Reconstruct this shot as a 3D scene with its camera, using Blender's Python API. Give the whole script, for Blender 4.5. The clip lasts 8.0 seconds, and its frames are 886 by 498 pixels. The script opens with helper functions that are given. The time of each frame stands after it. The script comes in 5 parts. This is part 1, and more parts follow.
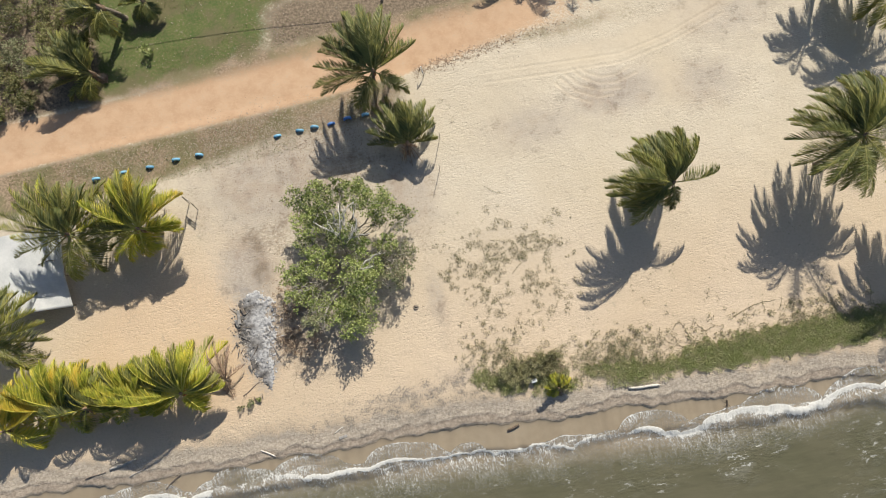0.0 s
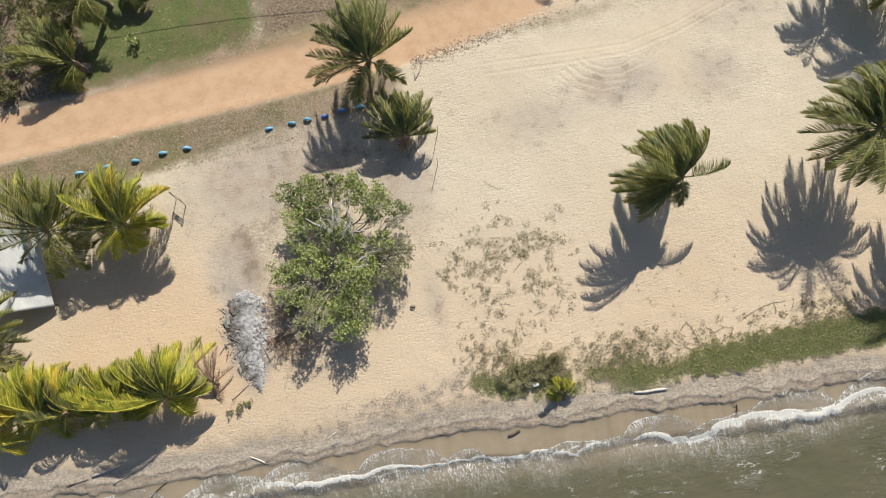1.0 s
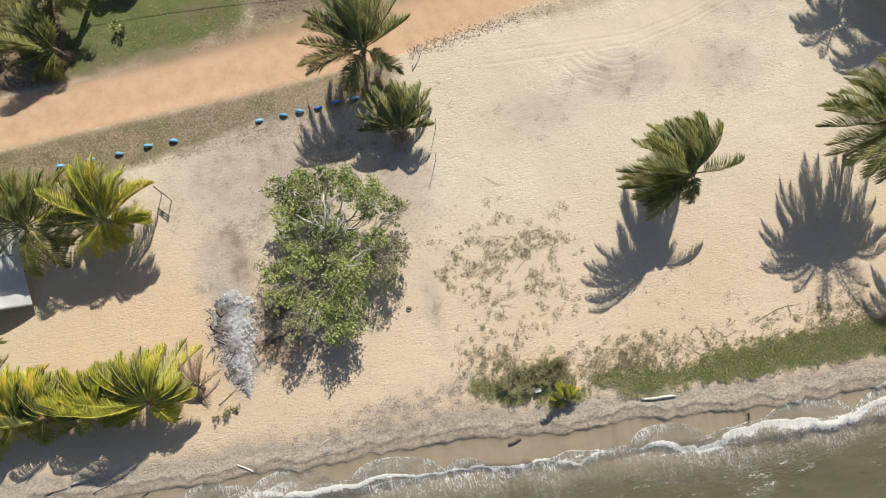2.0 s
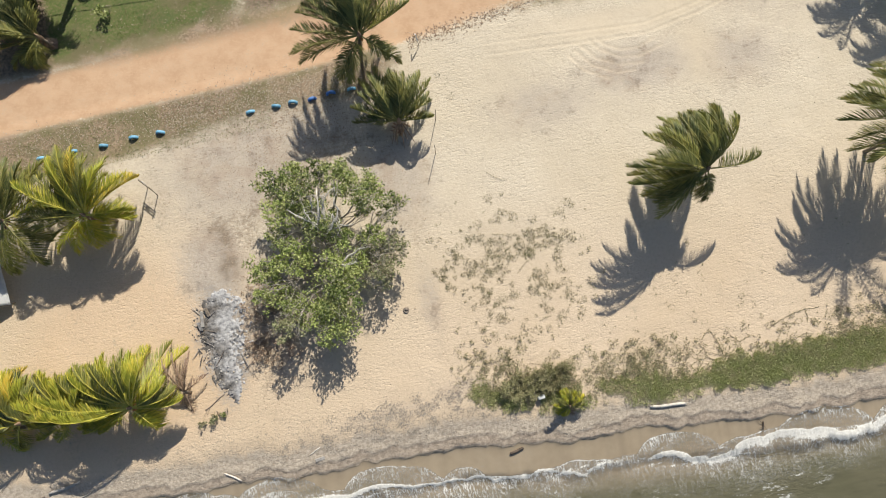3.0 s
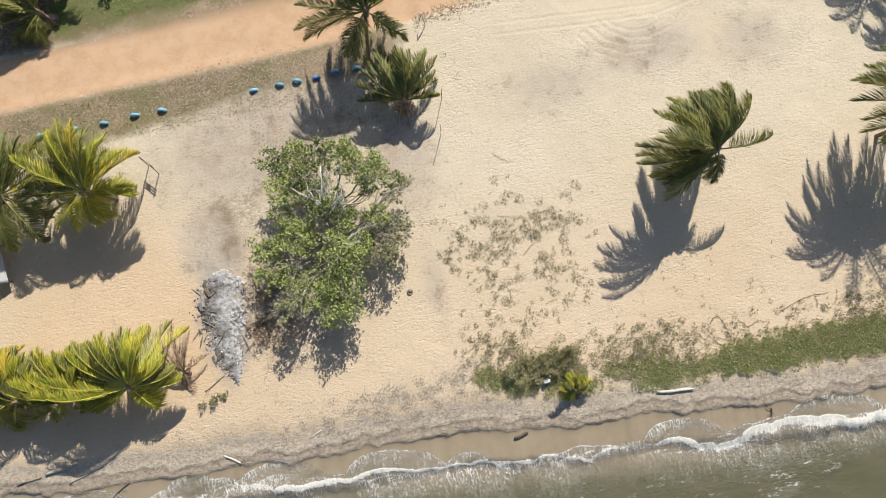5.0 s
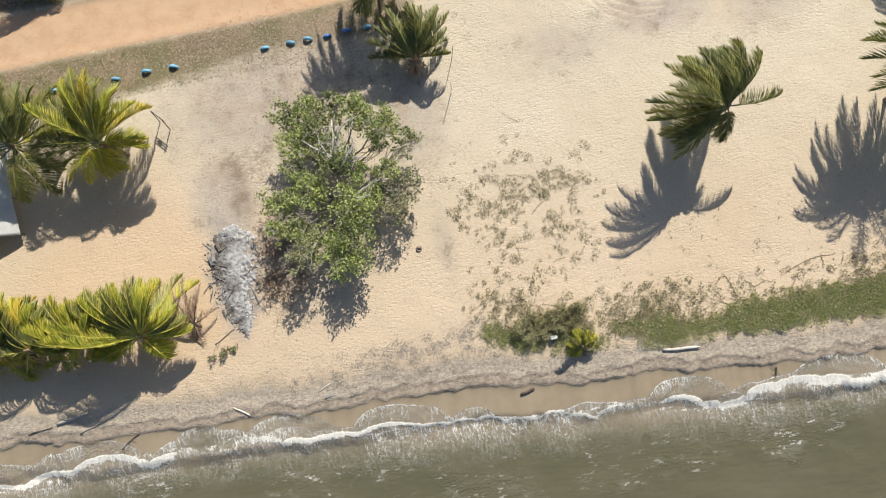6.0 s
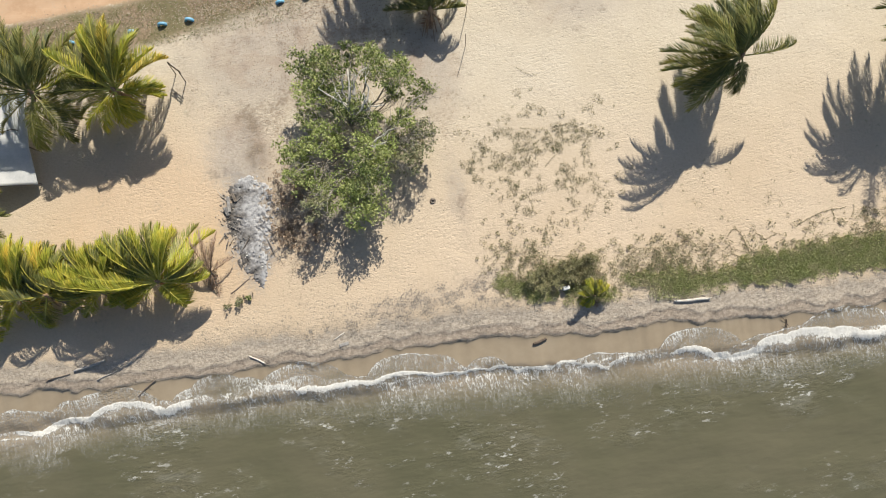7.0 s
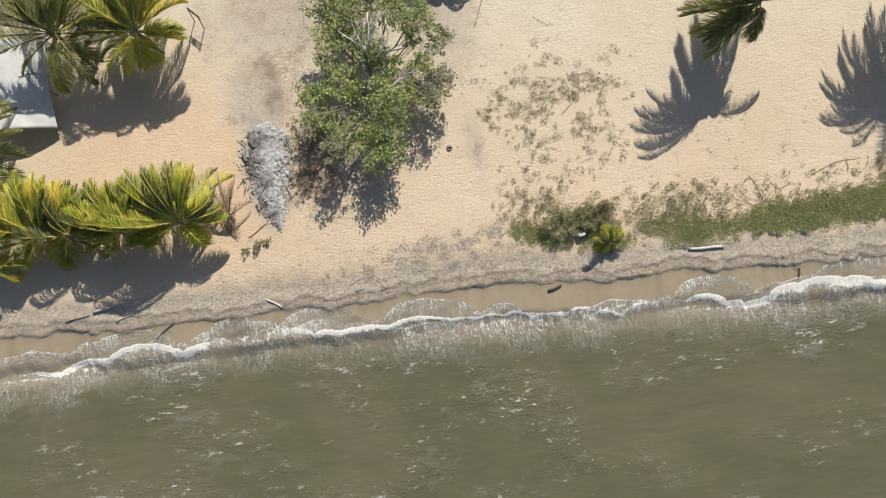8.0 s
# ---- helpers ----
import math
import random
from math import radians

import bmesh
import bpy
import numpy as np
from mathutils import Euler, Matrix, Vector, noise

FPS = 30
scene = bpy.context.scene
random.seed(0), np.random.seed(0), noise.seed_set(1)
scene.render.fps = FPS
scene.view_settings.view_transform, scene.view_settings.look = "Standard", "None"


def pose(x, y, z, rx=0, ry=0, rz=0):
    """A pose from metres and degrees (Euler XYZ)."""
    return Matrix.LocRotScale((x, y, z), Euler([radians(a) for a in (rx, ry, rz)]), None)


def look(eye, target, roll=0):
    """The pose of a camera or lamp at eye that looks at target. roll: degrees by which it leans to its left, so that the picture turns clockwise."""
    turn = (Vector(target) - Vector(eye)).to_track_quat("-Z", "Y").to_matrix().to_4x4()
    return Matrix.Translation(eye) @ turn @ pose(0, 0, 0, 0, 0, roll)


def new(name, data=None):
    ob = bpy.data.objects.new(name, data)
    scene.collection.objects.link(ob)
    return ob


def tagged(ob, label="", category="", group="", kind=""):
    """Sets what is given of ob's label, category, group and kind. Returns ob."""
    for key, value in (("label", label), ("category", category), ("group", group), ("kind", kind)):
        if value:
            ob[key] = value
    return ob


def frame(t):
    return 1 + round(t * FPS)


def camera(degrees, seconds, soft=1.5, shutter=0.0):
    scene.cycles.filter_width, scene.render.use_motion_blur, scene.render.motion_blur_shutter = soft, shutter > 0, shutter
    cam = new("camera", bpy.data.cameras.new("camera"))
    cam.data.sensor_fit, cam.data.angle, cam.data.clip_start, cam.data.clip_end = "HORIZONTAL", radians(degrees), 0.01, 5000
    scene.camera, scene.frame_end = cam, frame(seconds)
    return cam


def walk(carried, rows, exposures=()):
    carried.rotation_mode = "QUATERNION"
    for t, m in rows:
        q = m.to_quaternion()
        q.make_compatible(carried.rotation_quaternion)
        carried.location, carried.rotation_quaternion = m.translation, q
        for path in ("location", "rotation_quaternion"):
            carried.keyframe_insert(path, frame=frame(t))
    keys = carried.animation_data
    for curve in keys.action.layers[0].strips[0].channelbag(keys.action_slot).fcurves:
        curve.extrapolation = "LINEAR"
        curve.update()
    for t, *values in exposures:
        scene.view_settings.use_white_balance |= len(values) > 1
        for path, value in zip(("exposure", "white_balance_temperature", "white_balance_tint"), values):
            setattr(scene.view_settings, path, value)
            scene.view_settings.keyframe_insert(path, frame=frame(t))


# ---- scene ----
cam = camera(78.5, 8.0, soft=1.05)
PATH = [
    (0, (2.232, -1.228, 39.925), (2.267, -0.983, 37.941), -5.6),
    (0.5, (2.226, -1.236, 39.132), (2.263, -0.992, 37.147), -5.0),
    (1, (2.286, -1.167, 38.285), (2.325, -0.924, 36.3), -4.5),
    (1.5, (2.365, -1.077, 37.443), (2.404, -0.836, 35.458), -4.3),
    (3, (2.492, -0.935, 34.705), (2.53, -0.693, 32.72), -4.1),
    (3.5, (2.492, -0.847, 34.249), (2.53, -0.607, 32.263), -3.8),
    (4, (2.436, -0.879, 34.167), (2.476, -0.631, 32.183), -3.5),
    (5.5, (1.485, -3.006, 34.012), (1.522, -2.77, 32.026), -3.3),
    (6, (0.92, -4.203, 34.0), (0.953, -3.976, 32.013), -3.6),
    (6.5, (0.278, -5.418, 33.965), (0.311, -5.196, 31.978), -3.6),
    (7, (-0.48, -6.799, 33.978), (-0.451, -6.586, 31.989), -3.8),
    (7.5, (-1.262, -8.183, 33.953), (-1.231, -7.973, 31.965), -3.2),
    (8, (-2.082, -9.697, 33.929), (-2.057, -9.498, 31.939), -3.9),
]
# ---- camera, world and sun ----
EXPOSURE = 0.495
walk(cam, [(t, look(eye, target, roll)) for t, eye, target, roll in PATH], [(0.0, EXPOSURE - 0.05), (1.5, EXPOSURE - 0.04), (3.5, EXPOSURE), (6.0, EXPOSURE + 0.06), (8.0, EXPOSURE - 0.03)])

SUN_RUN = (0.545, 1.16)                      # metres north-east per metre of height
SUN_UP = math.atan2(1.0, math.hypot(*SUN_RUN))
world = bpy.data.worlds.new("sky")
scene.world = world
world.use_nodes = True
sky = world.node_tree.nodes.new("ShaderNodeTexSky")
sky.sky_type, sky.sun_disc = "NISHITA", False
sky.sun_elevation, sky.sun_rotation = SUN_UP, math.atan2(*SUN_RUN)
sky.dust_density, sky.ozone_density = 1.2, 1.8
background = world.node_tree.nodes["Background"]
background.inputs["Strength"].default_value = 0.059
world.node_tree.links.new(sky.outputs[0], background.inputs["Color"])

sun = new("sun", bpy.data.lights.new("sun", "SUN"))
sun.data.energy, sun.data.angle, sun.data.color = 4.2, radians(0.53), (1.0, 0.94, 0.825)
sun.matrix_world = look((SUN_RUN[0] * 60, SUN_RUN[1] * 60, 60), (0, 0, 0))

# ---- materials ----


def material(name):
    m = bpy.data.materials.new(name)
    m.use_nodes = True
    nodes = m.node_tree.nodes
    return m, m.node_tree, nodes["Principled BSDF"]


def node(nt, kind, **sockets):
    n = nt.nodes.new(kind)
    for key, value in sockets.items():
        plug(nt, value, n.inputs[key.replace("_", " ")])
    return n


def plug(nt, value, socket):
    if isinstance(value, bpy.types.NodeSocket):
        nt.links.new(value, socket)
    else:
        socket.default_value = value


def rgb(c):
    return (c[0], c[1], c[2], 1.0)


def mix(nt, factor, a, b):
    n = nt.nodes.new("ShaderNodeMix")
    n.data_type = "RGBA"
    plug(nt, factor, n.inputs[0])
    plug(nt, a if isinstance(a, bpy.types.NodeSocket) else rgb(a), n.inputs[6])
    plug(nt, b if isinstance(b, bpy.types.NodeSocket) else rgb(b), n.inputs[7])
    return n.outputs[2]


def calc(nt, op, a, b=0.0, c=0.0):
    n = nt.nodes.new("ShaderNodeMath")
    n.operation = op
    for value, socket in zip((a, b, c), n.inputs):
        plug(nt, value, socket)
    return n.outputs[0]


def ramp(nt, value, low, high, out_low=0.0, out_high=1.0):
    n = nt.nodes.new("ShaderNodeMapRange")
    n.interpolation_type = "SMOOTHSTEP"
    for key, v in (("Value", value), ("From Min", low), ("From Max", high), ("To Min", out_low), ("To Max", out_high)):
        plug(nt, v, n.inputs[key])
    return n.outputs[0]


def coords(nt, scale=(1, 1, 1), turn=0.0):
    where = nt.nodes.new("ShaderNodeNewGeometry").outputs["Position"]
    n = nt.nodes.new("ShaderNodeMapping")
    nt.links.new(where, n.inputs["Vector"])
    n.inputs["Scale"].default_value, n.inputs["Rotation"].default_value = scale, (0, 0, turn)
    return n.outputs[0]


def grain(nt, scale, detail=4.0, rough=0.6, vector=None):
    n = nt.nodes.new("ShaderNodeTexNoise")
    n.inputs["Scale"].default_value, n.inputs["Detail"].default_value, n.inputs["Roughness"].default_value = scale, detail, rough
    nt.links.new(vector if vector else coords(nt), n.inputs["Vector"])
    return n.outputs["Fac"]


def bent(nt, vector, amount, scale):
    """The same coordinates, pushed about by noise."""
    n = nt.nodes.new("ShaderNodeTexNoise")
    n.inputs["Scale"].default_value = scale
    nt.links.new(vector, n.inputs["Vector"])
    m = nt.nodes.new("ShaderNodeVectorMath")
    m.operation = "MULTIPLY_ADD"
    nt.links.new(n.outputs["Color"], m.inputs[0])
    m.inputs[1].default_value = (amount * 2, amount * 2, amount * 2)
    nt.links.new(vector, m.inputs[2])
    return m.outputs[0]


def relief(nt, bsdf, heights, distance=0.05, strength=1.0):
    n = nt.nodes.new("ShaderNodeBump")
    n.inputs["Strength"].default_value, n.inputs["Distance"].default_value = strength, distance
    plug(nt, heights, n.inputs["Height"])
    nt.links.new(n.outputs[0], bsdf.inputs["Normal"])


def plain(name, low, high, rough=0.8, scale=6.0, bump=0.01, metal=0.0, spread=0.25):
    """Two tones of one surface, broken by coarse and fine grain and by a shift from piece to piece."""
    m, nt, b = material(name)
    coarse, fine = grain(nt, scale), grain(nt, scale * 7, 3.0)
    blend = calc(nt, "ADD", calc(nt, "MULTIPLY", coarse, 0.65), calc(nt, "MULTIPLY", fine, 0.35))
    colour = mix(nt, ramp(nt, blend, 0.36, 0.64), low, high)
    who = nt.nodes.new("ShaderNodeObjectInfo").outputs["Random"]
    hsv = node(nt, "ShaderNodeHueSaturation", Color=colour, Value=calc(nt, "MULTIPLY_ADD", who, spread, 1 - spread / 2))
    nt.links.new(hsv.outputs[0], b.inputs["Base Color"])
    b.inputs["Roughness"].default_value, b.inputs["Metallic"].default_value = rough, metal
    relief(nt, b, blend, bump)
    return m


def leafy(name, deep, fresh, old, rough=0.45, glow=0.3, old_share=0.25):
    """Foliage: tones shift from leaf to leaf and from piece to piece, light passes through in part."""
    m, nt, b = material(name)
    island = nt.nodes.new("ShaderNodeNewGeometry").outputs["Random Per Island"]
    who = nt.nodes.new("ShaderNodeObjectInfo").outputs["Random"]
    blend = calc(nt, "ADD", calc(nt, "MULTIPLY", island, 0.4), calc(nt, "MULTIPLY", who, 0.6))
    colour = mix(nt, ramp(nt, blend, 0.15, 0.8), deep, fresh)
    patch = grain(nt, 1.3, 3.0)
    share = calc(nt, "MULTIPLY", ramp(nt, calc(nt, "ADD", patch, calc(nt, "MULTIPLY", island, 0.35)), 0.62, 0.85), old_share * 2.5)
    colour = mix(nt, share, colour, old)
    nt.links.new(colour, b.inputs["Base Color"])
    b.inputs["Roughness"].default_value = rough
    through_light = node(nt, "ShaderNodeBsdfTranslucent", Color=colour)
    both = node(nt, "ShaderNodeMixShader", Fac=glow)
    nt.links.new(b.outputs[0], both.inputs[1])
    nt.links.new(through_light.outputs[0], both.inputs[2])
    nt.links.new(both.outputs[0], nt.nodes["Material Output"].inputs["Surface"])
    return m


def ground_surface():
    m, nt, b = material("beach_ground")
    za = node(nt, "ShaderNodeAttribute")
    za.attribute_name = "zone_a"
    zb = node(nt, "ShaderNodeAttribute")
    zb.attribute_name = "zone_b"
    a = node(nt, "ShaderNodeSeparateColor", Color=za.outputs["Color"])
    c = node(nt, "ShaderNodeSeparateColor", Color=zb.outputs["Color"])
    road, lawn, verge, grey = a.outputs[0], a.outputs[1], a.outputs[2], za.outputs["Alpha"]
    wrack, wet, soil, track = c.outputs[0], c.outputs[1], c.outputs[2], zb.outputs["Alpha"]
    big, mid, fine, dust = grain(nt, 0.12, 5.0), grain(nt, 0.8, 5.0), grain(nt, 5.0, 4.0), grain(nt, 28.0, 3.0)
    # dry sand, trodden into small scallops
    scallop = grain(nt, 1.0, 3.0, 0.65, bent(nt, coords(nt, (3.6, 6.8, 3.0), 0.22), 0.4, 0.8))
    dimple = grain(nt, 1.0, 2.5, 0.55, coords(nt, (8.0, 9.5, 3.0), -0.3))
    trodden = ramp(nt, grain(nt, 0.25, 3.0), 0.35, 0.65, 0.45, 1.0)
    ripple = calc(nt, "ADD", calc(nt, "MULTIPLY", calc(nt, "MULTIPLY", ramp(nt, scallop, 0.2, 0.8), 1.1), trodden), calc(nt, "MULTIPLY", dimple, 0.75))
    prints = grain(nt, 1.0, 2.0, 0.5, bent(nt, coords(nt, (5.2, 7.4, 3.0), 0.1), 0.3, 1.5))
    ripple = calc(nt, "SUBTRACT", ripple, calc(nt, "MULTIPLY", ramp(nt, prints, 0.48, 0.82), calc(nt, "MULTIPLY", trodden, 1.1)))
    zc = node(nt, "ShaderNodeAttribute")
    zc.attribute_name = "warmth"
    cool = mix(nt, ramp(nt, big, 0.3, 0.7), (0.57, 0.50, 0.385), (0.625, 0.56, 0.45))
    warm = mix(nt, ramp(nt, big, 0.3, 0.7), (0.58, 0.43, 0.285), (0.62, 0.47, 0.325))
    sand = mix(nt, zc.outputs["Fac"], cool, warm)
    sand = mix(nt, calc(nt, "MULTIPLY", ramp(nt, fine, 0.3, 0.7), 0.3), sand, (0.47, 0.375, 0.26))
    sand = mix(nt, calc(nt, "MULTIPLY", ramp(nt, dust, 0.58, 0.7), 0.35), sand, (0.30, 0.22, 0.15))

    def edge(mask, wide=0.5, grained=fine):
        rough_edge = calc(nt, "ADD", mask, calc(nt, "MULTIPLY", calc(nt, "SUBTRACT", calc(nt, "ADD", calc(nt, "MULTIPLY", grained, 0.5), calc(nt, "MULTIPLY", mid, 0.5)), 0.5), 1.6))
        return ramp(nt, rough_edge, 0.5 - wide / 2, 0.5 + wide / 2)

    grey_tone = mix(nt, ramp(nt, fine, 0.3, 0.7), (0.345, 0.295, 0.245), (0.50, 0.435, 0.36))
    grey_tone = mix(nt, calc(nt, "MULTIPLY", ramp(nt, calc(nt, "ADD", mid, calc(nt, "MULTIPLY", fine, 0.6)), 0.86, 1.0), 0.7), grey_tone, (0.23, 0.185, 0.14))
    brown = ramp(nt, grain(nt, 0.55, 5.0, 0.65, bent(nt, coords(nt), 0.6, 0.6)), 0.46, 0.62)
    grey_tone = mix(nt, calc(nt, "MULTIPLY", brown, 0.4), grey_tone, (0.33, 0.235, 0.165))
    grey_tone = mix(nt, calc(nt, "MULTIPLY", ramp(nt, dust, 0.56, 0.66), 0.5), grey_tone, (0.58, 0.49, 0.40))
    grey_tone = mix(nt, calc(nt, "MULTIPLY", ramp(nt, grain(nt, 11.0, 3.0), 0.6, 0.68), 0.6), grey_tone, (0.20, 0.15, 0.11))
    sand = mix(nt, edge(grey, 0.9), sand, grey_tone)
    dirt = mix(nt, ramp(nt, mid, 0.3, 0.7), (0.49, 0.315, 0.19), (0.57, 0.385, 0.245))
    dirt = mix(nt, calc(nt, "MULTIPLY", ramp(nt, fine, 0.45, 0.7), 0.3), dirt, (0.62, 0.44, 0.29))
    colour = mix(nt, edge(road, 0.5), sand, dirt)
    verge_tone = mix(nt, ramp(nt, fine, 0.3, 0.7), (0.19, 0.14, 0.085), (0.40, 0.295, 0.20))
    verge_tone = mix(nt, calc(nt, "MULTIPLY", ramp(nt, grain(nt, 0.45, 3.0), 0.4, 0.6), 0.65), verge_tone, (0.17, 0.16, 0.07))
    colour = mix(nt, edge(verge, 1.0), colour, verge_tone)
    lawn_tone = mix(nt, ramp(nt, mid, 0.3, 0.66), (0.068, 0.108, 0.022), (0.11, 0.135, 0.035))
    lawn_tone = mix(nt, calc(nt, "MULTIPLY", ramp(nt, fine, 0.4, 0.7), 0.5), lawn_tone, (0.21, 0.165, 0.085))
    lawn_tone = mix(nt, calc(nt, "MULTIPLY", ramp(nt, grain(nt, 0.3, 4.0), 0.46, 0.62), 0.7), lawn_tone, (0.155, 0.125, 0.066))
    colour = mix(nt, edge(lawn, 0.6), colour, lawn_tone)
    soil_tone = mix(nt, ramp(nt, fine, 0.3, 0.7), (0.12, 0.092, 0.062), (0.29, 0.22, 0.15))
    colour = mix(nt, edge(soil, 0.6), colour, soil_tone)
    wrack_tone = mix(nt, ramp(nt, fine, 0.3, 0.66), (0.32, 0.27, 0.215), (0.50, 0.43, 0.345))
    colour = mix(nt, edge(wrack, 0.8), colour, wrack_tone)
    shelf = node(nt, "ShaderNodeAttribute")
    shelf.attribute_name = "shelf"
    shelf_tone = mix(nt, ramp(nt, fine, 0.3, 0.66), (0.25, 0.20, 0.155), (0.42, 0.345, 0.27))
    colour = mix(nt, calc(nt, "MULTIPLY", shelf.outputs["Fac"], 0.85), colour, shelf_tone)
    wet_tone = mix(nt, ramp(nt, mid, 0.25, 0.75), (0.32, 0.255, 0.175), (0.39, 0.315, 0.22))
    wet_edge = ramp(nt, wet, 0.4, 0.6)
    colour = mix(nt, wet_edge, colour, wet_tone)
    burnt = node(nt, "ShaderNodeAttribute")
    burnt.attribute_name = "soot"
    soot_tone = mix(nt, ramp(nt, fine, 0.35, 0.65), (0.13, 0.125, 0.12), (0.36, 0.345, 0.33))
    colour = mix(nt, edge(burnt.outputs["Fac"], 0.8), colour, soot_tone)
    colour = mix(nt, calc(nt, "MULTIPLY", track, 0.3), colour, (0.62, 0.50, 0.345))
    nt.links.new(colour, b.inputs["Base Color"])
    plug(nt, calc(nt, "MULTIPLY_ADD", wet_edge, -0.5, 0.9), b.inputs["Roughness"])
    smooth = calc(nt, "SUBTRACT", 1.0, calc(nt, "MAXIMUM", calc(nt, "MAXIMUM", wet_edge, calc(nt, "MULTIPLY", edge(road, 0.5), 0.8)), calc(nt, "MAXIMUM", calc(nt, "MULTIPLY", track, 0.85), calc(nt, "MAXIMUM", calc(nt, "MULTIPLY", edge(grey, 0.9), 0.5), calc(nt, "MULTIPLY", calc(nt, "MAXIMUM", edge(lawn, 0.6), edge(verge, 1.0)), 0.8)))))
    height = calc(nt, "MULTIPLY", ripple, smooth)
    height = calc(nt, "ADD", height, calc(nt, "MULTIPLY", fine, calc(nt, "MULTIPLY_ADD", smooth, 0.45, 0.12)))
    relief(nt, b, height, 0.017)
    return m


def water_surface():
    m, nt, b = material("murky_sea_water")
    shore = node(nt, "ShaderNodeAttribute")
    shore.attribute_name = "shore"
    near = shore.outputs["Fac"]
    cloud = grain(nt, 0.13, 4.0)
    colour = mix(nt, ramp(nt, cloud, 0.35, 0.65), (0.112, 0.108, 0.066), (0.132, 0.122, 0.078))
    sandy = grain(nt, 0.5, 4.0, 0.6, coords(nt, (0.6, 1.2, 1)))
    colour = mix(nt, calc(nt, "MULTIPLY", near, ramp(nt, sandy, 0.25, 0.6, 0.35, 1.0)), colour, (0.30, 0.243, 0.17))
    # small broken crests, drifting foam, and sun glints painted in the same white
    patch = ramp(nt, grain(nt, 0.2, 3.0, 0.6, coords(nt, (0.8, 1.3, 1), 0.15)), 0.45, 0.66)
    lace = ramp(nt, grain(nt, 1.5, 6.0, 0.72, coords(nt, (0.8, 2.0, 1), 0.4)), 0.575, 0.65)
    haze = ramp(nt, grain(nt, 0.7, 4.0, 0.6, coords(nt, (0.8, 1.5, 1), 0.3)), 0.5, 0.7)
    crest_glint = calc(nt, "MULTIPLY", patch, calc(nt, "ADD", calc(nt, "MULTIPLY", lace, 0.75), calc(nt, "MULTIPLY", haze, 0.10)))
    colour = mix(nt, crest_glint, colour, (0.58, 0.58, 0.54))
    nt.links.new(colour, b.inputs["Base Color"])
    b.inputs["Roughness"].default_value = 0.18
    b.inputs["IOR"].default_value = 1.33
    swell = grain(nt, 0.5, 3.0, 0.5, coords(nt, (0.5, 1.3, 1), 0.15))
    chop = grain(nt, 4.0, 4.0, 0.65, coords(nt, (0.8, 1.5, 1), 0.25))
    relief(nt, b, calc(nt, "ADD", calc(nt, "MULTIPLY", swell, 0.7), calc(nt, "MULTIPLY", chop, calc(nt, "MULTIPLY_ADD", patch, 0.4, 0.05))), 0.16)
    return m


def foam_surface():
    m, nt, b = material("sea_foam")
    att = node(nt, "ShaderNodeAttribute")
    att.attribute_name = "froth_cover"
    dense = att.outputs["Fac"]
    froth = grain(nt, 7.0, 7.0, 0.8)
    streak = grain(nt, 1.0, 5.0, 0.7, bent(nt, coords(nt, (5.5, 1.6, 1), -0.12), 0.35, 1.2))
    lump = grain(nt, 1.5, 4.0, 0.65)

    def threads(scale, bend, low, high):
        n = grain(nt, 1.0, 2.0, 0.5, bent(nt, coords(nt, scale, -0.12), bend, 0.7))
        return ramp(nt, calc(nt, "ABSOLUTE", calc(nt, "SUBTRACT", n, 0.5)), low, high, 1.0, 0.0)

    lacy = node(nt, "ShaderNodeAttribute")
    lacy.attribute_name = "froth_lace"
    veil = lacy.outputs["Fac"]
    rough_edge = calc(nt, "ADD", calc(nt, "MULTIPLY", calc(nt, "SUBTRACT", froth, 0.5), 1.5), calc(nt, "ADD", calc(nt, "MULTIPLY", calc(nt, "SUBTRACT", streak, 0.5), 1.1), calc(nt, "MULTIPLY", calc(nt, "SUBTRACT", lump, 0.5), 1.2)))
    solid = ramp(nt, calc(nt, "ADD", calc(nt, "MULTIPLY", dense, 1.1), calc(nt, "MULTIPLY", rough_edge, 0.75)), 0.32, 0.72, 0.0, 0.95)
    solid = calc(nt, "MULTIPLY", solid, ramp(nt, dense, 0.02, 0.2))
    web = calc(nt, "MAXIMUM", calc(nt, "MULTIPLY", threads((4.2, 1.3, 1), 0.5, 0.012, 0.05), 0.75), calc(nt, "MULTIPLY", threads((7.5, 3.2, 1), 0.45, 0.01, 0.06), 0.5))
    film = calc(nt, "MULTIPLY", veil, calc(nt, "ADD", calc(nt, "MULTIPLY", web, ramp(nt, froth, 0.25, 0.55)), calc(nt, "MULTIPLY", ramp(nt, streak, 0.42, 0.66), 0.26)))
    alpha = calc(nt, "MAXIMUM", solid, film)
    tone = mix(nt, ramp(nt, froth, 0.3, 0.7), (0.62, 0.60, 0.54), (0.85, 0.84, 0.80))
    nt.links.new(tone, b.inputs["Base Color"])
    b.inputs["Roughness"].default_value = 0.7
    plug(nt, alpha, b.inputs["Alpha"])
    relief(nt, b, calc(nt, "ADD", froth, streak), 0.04)
    return m


